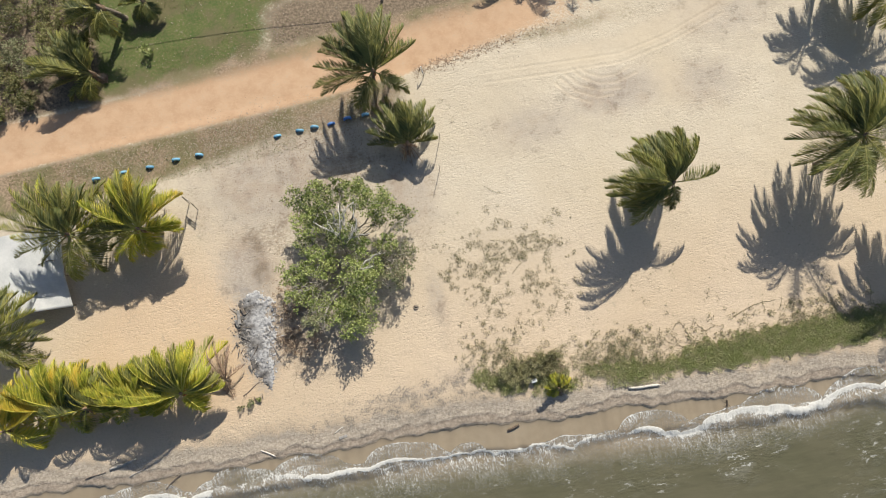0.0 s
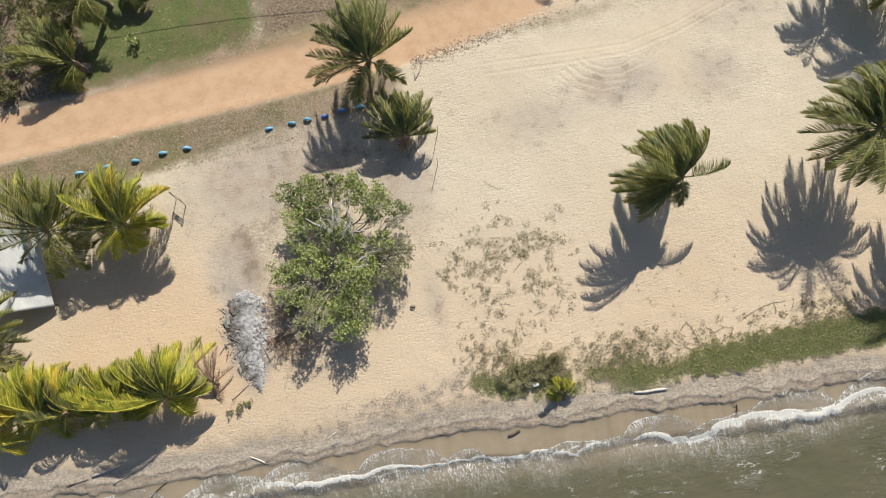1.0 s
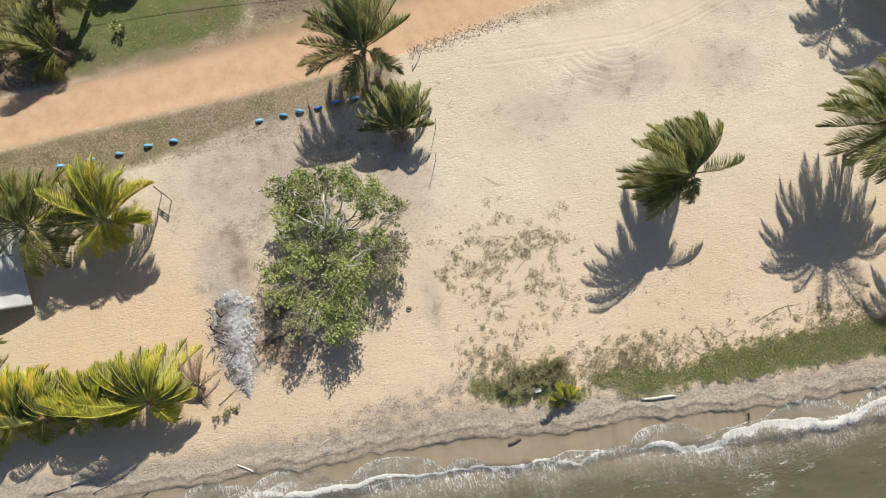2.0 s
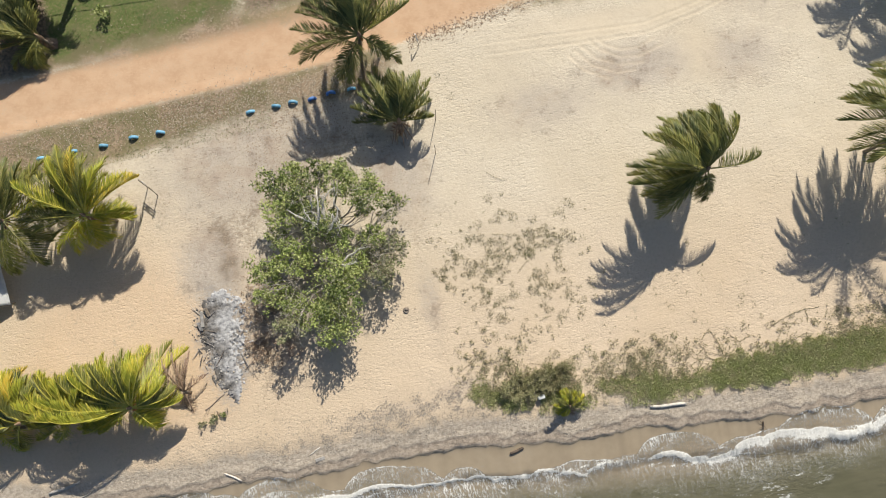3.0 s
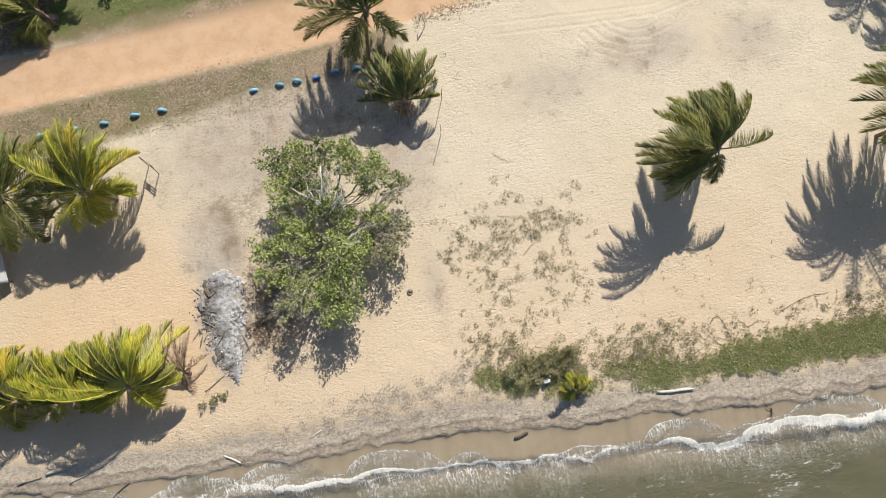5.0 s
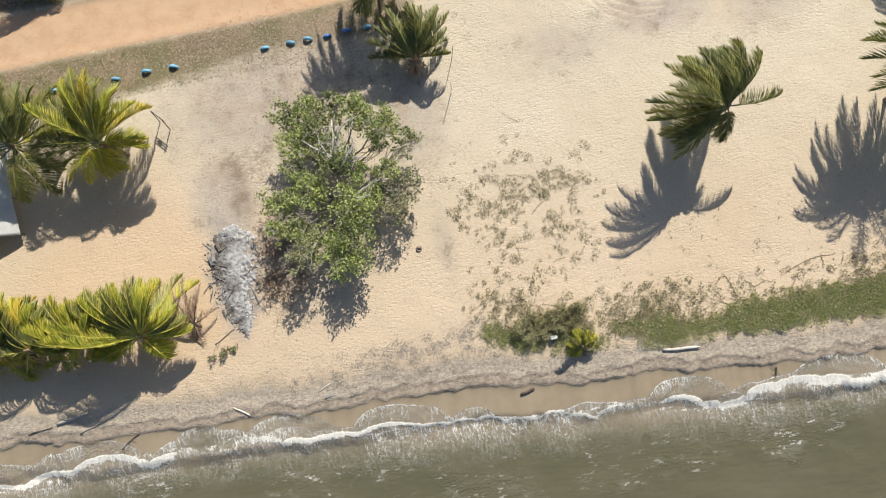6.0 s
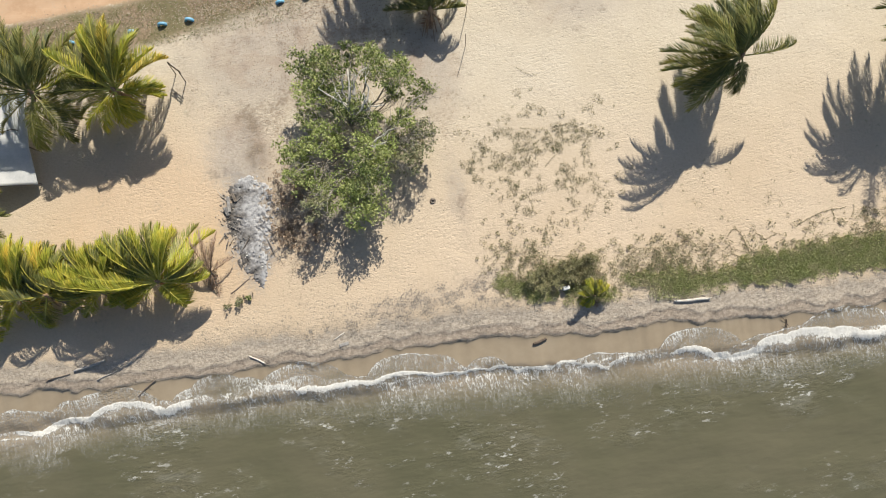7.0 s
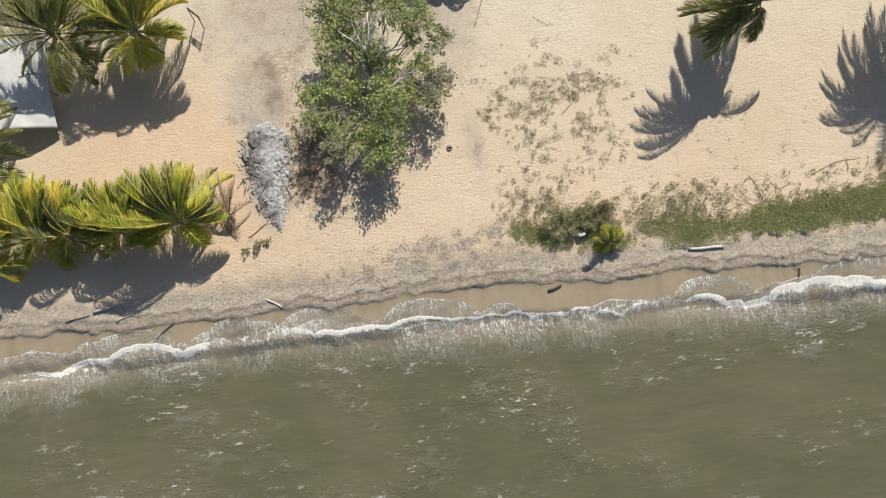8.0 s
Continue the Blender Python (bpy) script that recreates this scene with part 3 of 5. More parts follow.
def build_water():
    far = np.array([60, 90, 150, 300, 800, 2000, 4000.0])
    xs = np.concatenate([-far[::-1], np.arange(-46, 54.01, 0.25), far])
    vs = np.concatenate([-far[::-1], np.arange(-40, -12, 1.0), np.arange(-12, 0.01, 0.25)])
    x, v = np.meshgrid(xs, vs)
    y = v + swash_line(x) * step(-30, -6, v) + (1 - step(-30, -6, v)) * -12.0
    rise = (fractal(x, y, 0.35, 51, 3) - 0.5) * 0.10 * step(0, 3, -v)
    roller = 0.06 * np.exp(-((y - surf_line(x)) / 0.35) ** 2) * (0.3 + 0.9 * lattice(x * 0.3, x * 0, 61))
    z = np.maximum(SEA + rise + roller, np.where(v > -4, ground_height(x, y) + 0.015 + roller, -99))
    ob = sheet("water", xs, vs, z, WATER, "murky olive green sea with small waves and shallow brown swash", "sea")
    co = np.stack([x, y, z], -1).astype(np.float32).reshape(-1, 3)
    ob.data.vertices.foreach_set("co", co.ravel())
    ob.data.update()
    near = np.clip(1.0 - (surf_line(x) - y) / 1.4, 0, 1) ** 1.3
    layer = ob.data.attributes.new("shore", "FLOAT", "POINT")
    layer.data.foreach_set("value", near.astype(np.float32).ravel())


def build_foam():
    xs = np.arange(-44, 50.01, 0.07)
    vs = np.arange(-2.6, 2.4, 0.07)
    x, v = np.meshgrid(xs, vs)
    surf, lead = surf_line(x), swash_line(x)
    y = surf + v
    from_lead = lead - y
    wave = 0.3 * (fractal(x, y * 0.3, 1.2, 77, 3) - 0.5)
    from_back = surf + reach_of(x, FRONTS_BEHIND) * 0.9 - 0.15 + wave - y
    lump = 0.5 + 0.5 * fractal(x, y, 0.6, 71, 2)
    rim = (1 - step(0.02, 0.08, np.abs(from_lead - 0.06))) * 0.9 * lump
    rim_back = (1 - step(0.03, 0.16, np.abs(from_back - 0.10))) * 0.66 * lump
    ragged = (fractal(x, y, 1.3, 81, 4) - 0.5) * 0.7
    bulge = reach_of(x, BREAKERS) + 0.10 * (fractal(x, x * 0 + 2.2, 1.6, 95, 3) - 0.5)
    behind = bulge - v                                  # metres seaward of the breaker's front
    width = 0.22 + 0.6 * lattice(x * 0.16, x * 0, 91) ** 1.4 + 0.35 * (fractal(x, y, 0.9, 83, 3) - 0.4)
    width = np.maximum(width, 0.06)
    alive = 0.45 + 0.55 * step(0.28, 0.5, fractal(x, x * 0 + 4, 0.13, 93, 2))
    band = step(0.0, 0.05, behind) * (1 - step(0.3, 1.5, behind / width)) * alive
    trail = step(0.0, 0.05, behind) * (1 - step(0.3, 1.6, behind / (width * 2.2))) * alive
    patchy = step(0.3, 0.65, fractal(x, y, 0.45, 99, 3))
    lace = (0.35 + 0.65 * patchy) * step(0.0, 0.06, from_lead) * np.exp(-np.clip(from_lead, 0, 9) / 0.8)
    lace = np.maximum(lace, (0.4 + 0.6 * patchy) * step(0.0, 0.08, from_back) * np.exp(-np.clip(from_back, 0, 9) / 1.1))
    lace = np.maximum(lace, 0.5 * trail)
    density = np.maximum(np.maximum(rim, rim_back) * 0.85, 0.85 * band) * (from_lead > 0.0)
    lace = 1.55 * lace * step(-2.6, -1.6, v) * (from_lead > 0.0)
    z = np.maximum(np.maximum(SEA, ground_height(x, y)) + 0.03, SEA + 0.03) + 0.03 * band
    roller = 0.06 * np.exp(-(v / 0.35) ** 2) * (0.3 + 0.9 * lattice(x * 0.3, x * 0, 61))
    z = z + roller
    ob = sheet("surf_foam", xs, vs, z, FOAM, "white lacy foam of a small breaking wave along the shore", "foam")
    ob.data.vertices.foreach_set("co", np.stack([x, y, z], -1).astype(np.float32).ravel())
    ob.data.update()
    tagged(ob, kind="stuff")
    layer = ob.data.attributes.new("froth_cover", "FLOAT", "POINT")
    layer.data.foreach_set("value", density.astype(np.float32).ravel())
    layer = ob.data.attributes.new("froth_lace", "FLOAT", "POINT")
    layer.data.foreach_set("value", lace.astype(np.float32).ravel())


build_water()
build_foam()

# ---- coconut palms ----
WIND = Vector((-0.05, 1.0, 0.0))
UP = Vector((0, 0, 1))


def frond_curve(start, az, el, length, droop, wind, curl=0.0, m=14):
    a, e = radians(az), radians(el)
    d = Vector((math.cos(a) * math.cos(e), math.sin(a) * math.cos(e), math.sin(e)))
    pts, dirs = [start.copy()], [d.copy()]
    p = start.copy()
    for i in range(m):
        s = (i + 0.5) / m
        aside = d.cross(UP)
        d = (d + (WIND * wind - UP * droop) * ((0.15 + 0.7 * s + 2.2 * s ** 3) / m) + aside * (curl * s / m)).normalized()
        p = p + d * (length / m)
        pts.append(p.copy())
        dirs.append(d.copy())
    return pts, dirs


def frond(parent, rng, start, az, el, length, droop, wind, mat, stalk, leaf_count=98, leaf_len=0.95, floor=0.05, width=0.037):
    """A feather frond: a bending midrib with two rows of narrow leaflets that the wind combs to its lee."""
    pts, dirs = frond_curve(start, az, el, length, droop, wind, rng.uniform(-0.5, 0.5))
    m = len(pts) - 1
    for p in pts:
        p.z = max(p.z, floor)
    blades = Soup()
    hang, roll, comb = rng.uniform(0.25, 0.6), rng.uniform(-0.5, 0.5), rng.uniform(0.75, 1.15) * min(1.0, 0.45 + 0.6 * wind)
    wave, shift = rng.uniform(9, 16), rng.uniform(0, 6.28)
    against = max(0.0, -math.sin(radians(az)))
    hang, open_by = hang + 0.65 * against, 1.0 - 0.2 * against
    last = Vector((math.cos(radians(az)), math.sin(radians(az)), 0)).cross(UP)
    for i in range(leaf_count):
        s = 0.13 + 0.87 * (i + rng.random() * 0.6) / leaf_count
        f = min(s * m, m - 1e-4)
        k = int(f)
        p = pts[k].lerp(pts[k + 1], f - k)
        t = dirs[k].lerp(dirs[k + 1], f - k).normalized()
        side = t.cross(UP)
        side = side.normalized() if side.length > 0.15 else last
        last = side
        norm = side.cross(t).normalized()
        turn = roll * s
        side, norm = side * math.cos(turn) + norm * math.sin(turn), norm * math.cos(turn) - side * math.sin(turn)
        size = leaf_len * (0.5 + 0.55 * math.sin(min(1.0, s * 1.1) * math.pi) ** 0.7) * (1.0 if s < 0.8 else 1.0 - (s - 0.8) * 1.7)
        for hand in (-1, 1):
            if rng.random() < 0.06:
                continue
            b = radians(28 + 38 * s + 9 * math.sin(s * wave + shift * hand) + rng.uniform(-9, 9))
            along = side * (hand * math.cos(b) * open_by) + t * math.sin(b) + norm * (0.22 + rng.uniform(-0.25, 0.25))
            lee = WIND.dot(side) * hand
            along = (along + WIND * (comb * (0.55 if lee > 0 else 0.95))).normalized()
            l = size * rng.uniform(0.8, 1.08) * (1.0 if lee > -0.3 else 0.85)
            wide = t - along * t.dot(along)
            wide = wide if wide.length > 0.1 else norm
            wide = (wide.normalized() + norm * rng.uniform(-0.5, 0.5)).normalized()
            sag = -UP * (l * hang * rng.uniform(0.6, 1.0)) + WIND * (l * comb * 0.30)
            blades.blade(p, along, wide, l, width, sag)
    blades.verts = [Vector((v.x, v.y, max(v.z, floor))) for v in blades.verts]
    ob = blades.make("frond", mat, parent)
    stem = Soup()
    stem.tube(pts, [0.042 * (1 - 0.85 * i / m) + 0.006 for i in range(m + 1)], 5)
    stem.make("midrib", stalk, ob)
    return ob


def fan(seed, n, az, el, length, wind=0.8, droop=0.9):
    """Fronds set out evenly over a span of directions; az, el and length are pairs of limits."""
    pick = random.Random(seed)
    made = []
    for k in range(n):
        s = (k + pick.uniform(0.2, 0.8)) / n
        made.append((az[0] + (az[1] - az[0]) * s, pick.uniform(*el), pick.uniform(*length), wind * pick.uniform(0.8, 1.2), droop * pick.uniform(0.8, 1.2)))
    return made


def palm(base, hub, label, mats, seed, fronds, stalk=None, trunk_r=0.13, group="coconut palms", nuts=0, dry=2, leaf_len=0.95, spear=2, petioles=0, under=0, count=98, width=0.037):
    """A coconut palm: a ringed leaning trunk and a crown of feather fronds, each with its direction, rise, length, wind and droop."""
    rng = random.Random(seed)
    bz = height(base[0], base[1])
    th = thing("coconut_palm", (base[0], base[1], bz), label, "palm tree", group)
    top = Vector((hub[0] - base[0], hub[1] - base[1], hub[2] - bz))
    trunk = Soup()
    pts, rad = [], []
    rings = max(8, int(top.z / 0.14))
    for i in range(rings + 1):
        s = i / rings
        pts.append(Vector((top.x * s ** 1.5, top.y * s ** 1.5, top.z * s - 0.12 * (1 - s))))
        rad.append(trunk_r * (1.45 - 0.75 * min(1, s * 4) ** 0.5 if s < 0.25 else 1.0 - 0.25 * s) * (1.06 if i % 2 else 0.95))
    rad[-1] = trunk_r * 0.8
    trunk.tube(pts, rad, 9)
    trunk.make("trunk", TRUNK, th, smooth=True)
    heart = Soup()
    heart.tube([top - UP * 0.35, top - UP * 0.05, top + UP * 0.2, top + UP * 0.55], [trunk_r * 0.9, trunk_r * 1.4, trunk_r * 0.9, 0.01], 8)
    heart.make("crown_heart", STALK_DRY, th, "brown fibrous leaf sheaths", smooth=True)
    reach = max(f[2] for f in fronds)
    specs = list(fronds) + (fan(seed + 900, under, (22, 158), (-24, 6), (reach * 0.78, reach * 0.95), 0.45, 1.5) if under else [])
    for k in range(spear):
        specs.append((90 + rng.uniform(-60, 60), rng.uniform(55, 72), specs[0][2] * rng.uniform(0.5, 0.65), 0.9, 0.8))
    for az, el, l, blow, fall in specs:
        a = radians(az)
        start = top + Vector((math.cos(a), math.sin(a), 0)) * (trunk_r * 0.7) + UP * 0.1
        # south fronds take the first tone: dark on green palms, shade put into colour
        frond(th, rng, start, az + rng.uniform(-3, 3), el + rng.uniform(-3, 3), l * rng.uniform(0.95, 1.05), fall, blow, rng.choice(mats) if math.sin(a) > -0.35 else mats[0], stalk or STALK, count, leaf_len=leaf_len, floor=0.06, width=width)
    for k in range(dry):
        az = rng.uniform(180, 360)
        frond(th, rng, top - UP * 0.15, az, rng.uniform(-65, -40), 1.6, 1.2, 0.2, FROND_DRY, STALK_DRY, 30, 0.45, 0.06)
    for k in range(petioles):
        a = radians(rng.uniform(225, 315))
        stem = Soup()
        r = rng.uniform(0.7, 1.5)
        stem.tube([top, top + Vector((math.cos(a) * r * 0.5, math.sin(a) * r * 0.5, -0.15)), Vector((top.x + math.cos(a) * r, top.y + math.sin(a) * r, 0.05))], [0.035, 0.03, 0.02], 5)
        stem.make("dry_petiole", STALK_DRY, th, "dry drooping leaf stalk")
    for k in range(nuts):
        a = rng.uniform(0, 6.28)
        nut = Soup()
        c = top + Vector((math.cos(a) * 0.24, math.sin(a) * 0.24, rng.uniform(-0.15, 0.12)))
        nut.tube([c + UP * (0.11 * math.cos(q)) for q in (0.25, 0.8, 1.57, 2.3, 2.9)], [0.09 * math.sin(q) for q in (0.25, 0.8, 1.57, 2.3, 2.9)], 7)
        nut.make("coconut", NUT, th, smooth=True)
    return th


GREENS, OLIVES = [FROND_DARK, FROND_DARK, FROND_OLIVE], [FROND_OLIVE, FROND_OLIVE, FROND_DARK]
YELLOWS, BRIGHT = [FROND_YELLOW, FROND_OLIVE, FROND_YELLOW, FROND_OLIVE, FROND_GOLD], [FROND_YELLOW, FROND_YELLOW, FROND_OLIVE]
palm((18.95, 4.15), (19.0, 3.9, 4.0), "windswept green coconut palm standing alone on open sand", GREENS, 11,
     [(-9, 12, 3.4, 0.55, 0.75), (-88, -30, 2.3, 0.1, 1.0), (-80, -42, 2.0, 0.1, 0.8)]
     + fan(1, 8, (40, 96), (34, 58), (3.2, 3.7), 0.9, 1.8) + fan(6, 11, (36, 128), (-24, 8), (3.7, 4.3), 0.5, 1.5) + fan(2, 4, (104, 138), (24, 46), (3.6, 4.1), 0.7, 1.3)
     + fan(3, 5, (150, 184), (36, 56), (4.4, 4.9), 0.3, 0.8) + fan(4, 4, (168, 188), (0, 16), (4.3, 4.7), 0.3, 0.9) + fan(5, 5, (188, 222), (-24, -4), (3.2, 3.9), 0.15, 0.8), dry=1)
palm((0.58, 15.4), (1.1, 16.4, 4.2), "tall green coconut palm with a slim trunk beside the road", GREENS, 12,
     [(8, 20, 3.5, 0.5, 0.8), (30, 30, 3.6, 0.6, 0.9), (48, 38, 4.0, 0.7, 1.0), (180, 10, 4.2, 0.2, 0.7), (187, 2, 3.9, 0.15, 0.7), (170, 18, 4.1, 0.35, 0.9), (222, -22, 3.0, 0.0, 0.9), (234, -28, 2.9, 0.0, 0.8), (318, -18, 3.1, 0.1, 1.0), (326, -28, 2.4, 0.1, 1.0)]
     + fan(11, 7, (60, 108), (24, 56), (4.0, 4.6), 0.6, 1.4) + fan(12, 7, (110, 156), (14, 46), (4.0, 4.5), 0.5, 1.2), nuts=4, dry=1, under=7)
palm((2.2, 11.6), (2.25, 11.75, 1.45), "young bushy green coconut palm with a short trunk on sand", GREENS, 13,
     [(176, 14, 2.8, 0.5, 0.7), (166, 26, 3.0, 0.6, 0.7), (150, 34, 3.2, 0.7, 0.7), (-14, 14, 2.2, 0.7, 0.8), (8, 30, 2.6, 0.9, 0.8)]
     + fan(21, 12, (15, 145), (24, 60), (2.9, 3.6), 0.8, 1.0), trunk_r=0.16, dry=3, petioles=8, leaf_len=0.8, under=5)
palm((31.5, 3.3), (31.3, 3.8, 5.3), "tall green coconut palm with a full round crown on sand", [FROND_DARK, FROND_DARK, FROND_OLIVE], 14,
     fan(31, 17, (20, 148), (18, 52), (3.9, 4.4), 0.6, 1.6) + fan(32, 4, (152, 178), (12, 34), (4.5, 4.9), 0.4, 0.9)
     + [(184, 14, 4.5, 0.1, 0.8), (196, 4, 4.3, 0.1, 0.9), (208, 6, 4.0, 0.0, 0.6), (222, 10, 4.1, 0.0, 0.6), (246, 14, 4.2, 0.0, 0.5), (256, 12, 4.2, 0.0, 0.5), (288, 14, 4.2, 0.0, 0.5), (298, 8, 4.0, 0.0, 0.6)] + fan(33, 9, (205, 345), (-34, -4), (3.2, 3.9), 0.0, 0.9) + [(330, 4, 4.0, 0.05, 0.7), (-10, 12, 4.2, 0.25, 0.8), (2, 20, 4.5, 0.4, 0.9), (12, 6, 4.3, 0.4, 0.9)], nuts=4, dry=1, under=10)
palm((-21.6, 9.7), (-21.85, 10.4, 3.3), "green coconut palm leaning over a white canvas shelter", [FROND_OLIVE, FROND_OLIVE, FROND_DARK, FROND_DARK, FROND_YELLOW], 15,
     [(92, 34, 4.2, 0.4, 0.8), (38, 22, 4.3, 0.3, 0.8), (44, 34, 3.9, 0.4, 0.8), (-14, 2, 3.4, 0.3, 0.8), (2, 8, 3.6, 0.4, 0.9), (168, 20, 4.7, 0.2, 0.8), (178, 10, 4.6, 0.1, 0.7), (192, 6, 4.3, 0.05, 0.8), (206, -8, 3.6, 0.0, 0.8), (262, -14, 3.4, 0.0, 0.7), (252, -6, 3.2, 0.0, 0.8), (292, -16, 3.5, 0.0, 0.8), (-42, -20, 2.6, 0.1, 0.9)]
     + fan(41, 6, (100, 165), (24, 48), (3.8, 4.4), 0.4, 0.8) + fan(42, 3, (55, 85), (34, 52), (3.6, 4.0), 0.5, 0.9), nuts=6, dry=1, under=7)
palm((-17.2, 9.9), (-17.2, 9.7, 3.1), "yellow-green coconut palm with a golden windswept crown", YELLOWS, 16,
     [(-8, 6, 2.8, 0.35, 0.8), (-22, 0, 2.7, 0.3, 0.7), (-14, -16, 2.4, 0.2, 0.8), (218, 0, 2.9, 0.0, 0.7), (228, -14, 2.6, 0.0, 0.7), (262, -26, 2.2, 0.0, 0.8), (280, -34, 1.9, 0.0, 0.8), (186, 10, 3.4, 0.2, 0.7), (178, 20, 3.5, 0.25, 0.8), (200, -4, 3.0, 0.1, 0.8)]
     + fan(51, 10, (15, 100), (22, 56), (3.6, 4.2), 0.5, 1.2) + fan(52, 10, (95, 172), (14, 54), (3.6, 4.3), 0.4, 1.1), stalk=STALK_YELLOW, nuts=6, dry=2, under=9)
palm((-28.9, 4.1), (-29.0, 4.7, 3.0), "green coconut palm beside a white canvas shelter", OLIVES, 17,
     [(-16, 6, 4.4, 0.2, 0.8), (-30, -4, 4.2, 0.1, 0.8), (-42, -8, 4.0, 0.1, 0.8), (-4, 16, 4.5, 0.3, 0.8), (8, 26, 4.6, 0.4, 0.8), (22, 14, 4.4, 0.4, 0.8), (-60, -16, 3.4, 0.0, 0.8), (34, 30, 4.6, 0.5, 0.9), (50, 36, 4.4, 0.5, 0.9)]
     + fan(61, 6, (64, 170), (20, 50), (3.8, 4.4), 0.5, 0.9), dry=1, under=7)
HEDGE = "row of palms along the shore"
palm((-16.5, -2.4), (-16.65, -1.95, 2.4), "bright yellow-green windswept coconut palm in a low row", [FROND_YELLOW, FROND_YELLOW, FROND_YELLOW, FROND_OLIVE], 18,
     [(-18, -2, 2.8, 0.9, 0.6), (-8, 12, 2.7, 0.9, 0.7), (-56, -12, 2.0, 0.1, 0.6), (4, 22, 2.8, 0.9, 0.8), (214, -4, 2.8, 0.4, 0.5), (202, 2, 3.6, 0.5, 0.6), (194, -4, 4.3, 0.5, 0.7), (-66, -28, 1.7, 0.0, 0.6)]
     + fan(71, 11, (150, 192), (6, 44), (4.4, 5.2), 0.65, 0.8) + fan(72, 11, (35, 148), (28, 58), (3.2, 3.8), 0.8, 0.8), stalk=STALK_YELLOW, group=HEDGE, nuts=4, dry=1, under=6)
palm((-20.0, -2.4), (-20.15, -1.85, 2.1), "yellow-green coconut palm in a low row", BRIGHT, 19,
     [(-14, 4, 2.6, 0.6, 0.6), (202, 0, 3.0, 0.4, 0.6), (218, -10, 2.4, 0.2, 0.6), (-40, -16, 1.8, 0.1, 0.6)]
     + fan(76, 9, (20, 120), (24, 58), (2.8, 3.3), 0.7, 0.8) + fan(77, 9, (122, 192), (6, 46), (3.0, 3.6), 0.6, 0.8), stalk=STALK_YELLOW, group=HEDGE, dry=1, under=5)
palm((-23.3, -1.9), (-23.4, -1.4, 2.0), "olive and yellow coconut palm in a low row", [FROND_OLIVE, FROND_YELLOW, FROND_DARK, FROND_GOLD], 20,
     [(-20, -6, 2.2, 0.5, 0.6), (-6, 12, 2.4, 0.7, 0.7), (200, -6, 2.6, 0.4, 0.7), (246, -22, 1.8, 0.0, 0.6)]
     + fan(81, 9, (30, 120), (28, 60), (2.8, 3.4), 0.7, 0.8) + fan(82, 6, (125, 190), (8, 46), (2.6, 3.2), 0.6, 0.8), stalk=STALK_YELLOW, group=HEDGE, dry=1, under=5)
palm((-24.8, -1.7), (-24.95, -1.1, 2.1), "bright yellow coconut palm in a low row", [FROND_YELLOW, FROND_YELLOW, FROND_GOLD], 21,
     [(-86, -34, 2.6, 0.0, 0.5), (-10, 4, 2.4, 0.6, 0.7), (208, -8, 2.8, 0.3, 0.7), (226, -14, 2.8, 0.1, 0.6), (192, 4, 3.6, 0.5, 0.7)]
     + fan(91, 9, (25, 120), (28, 58), (3.2, 3.8), 0.7, 0.8) + fan(92, 8, (122, 188), (8, 46), (3.4, 4.0), 0.6, 0.8), stalk=STALK_YELLOW, group=HEDGE, dry=1, under=5)
palm((-29.0, -2.2), (-29.1, -1.6, 2.0), "bright yellow coconut palm in a low row", [FROND_YELLOW, FROND_GOLD, FROND_YELLOW], 22,
     [(-30, -4, 2.6, 0.3, 0.7), (-48, -14, 2.6, 0.1, 0.7), (205, 6, 2.8, 0.4, 0.7)]
     + fan(101, 9, (0, 110), (20, 58), (3.2, 3.7), 0.7, 0.8) + fan(102, 7, (112, 186), (10, 46), (3.2, 3.7), 0.6, 0.8), stalk=STALK_YELLOW, group=HEDGE, dry=1, under=5)
palm((8.35, -8.2), (8.5, -7.9, 0.5), "small young coconut palm on the eroded shore edge", [FROND_YELLOW, FROND_YELLOW, FROND_OLIVE], 23,
     fan(111, 9, (-10, 190), (25, 62), (0.95, 1.2), 0.7, 0.8) + [(-20, 10, 0.9, 0.3, 0.8), (215, -10, 0.9, 0.2, 0.8), (240, -14, 0.8, 0.1, 0.8)], trunk_r=0.07, group="shore palms", dry=2, leaf_len=0.42, count=56, width=0.03)
# inland and behind, whose shade falls into the place
palm((-19.5, 22.8), (-19.75, 23.0, 0.95), "olive coconut palm with a windblown crown beside the lawn", [FROND_OLIVE, FROND_OLIVE, FROND_DARK], 24,
     fan(121, 9, (108, 172), (6, 34), (3.2, 4.0), 0.25, 0.6) + fan(122, 8, (150, 190), (14, 46), (3.8, 4.5), 0.2, 0.7) + fan(123, 5, (95, 150), (40, 60), (3.0, 3.6), 0.3, 0.8)
     + [(198, 14, 3.4, 0.1, 0.7), (212, 4, 2.8, 0.0, 0.8), (228, 4, 2.2, 0.0, 0.8), (250, 0, 1.8, 0.0, 0.8), (80, 52, 2.4, 0.4, 1.0)], dry=5)
palm((-17.1, 27.5), (-17.5, 26.9, 2.6), "leaning coconut palm with a pale trunk on the lawn", OLIVES, 25,
     fan(131, 9, (110, 215), (4, 45), (2.4, 3.0), 0.2, 0.8) + fan(132, 4, (215, 290), (-20, 10), (1.6, 2.2), 0.0, 0.9), trunk_r=0.24)
palm((-14.9, 27.5), (-14.9, 27.6, 1.2), "small dark green coconut palm at the lawn's far side", GREENS, 28,
     fan(133, 9, (0, 200), (10, 55), (1.5, 2.0), 0.4, 1.0) + fan(134, 3, (210, 330), (-10, 10), (1.0, 1.3), 0.1, 1.0), leaf_len=0.7)
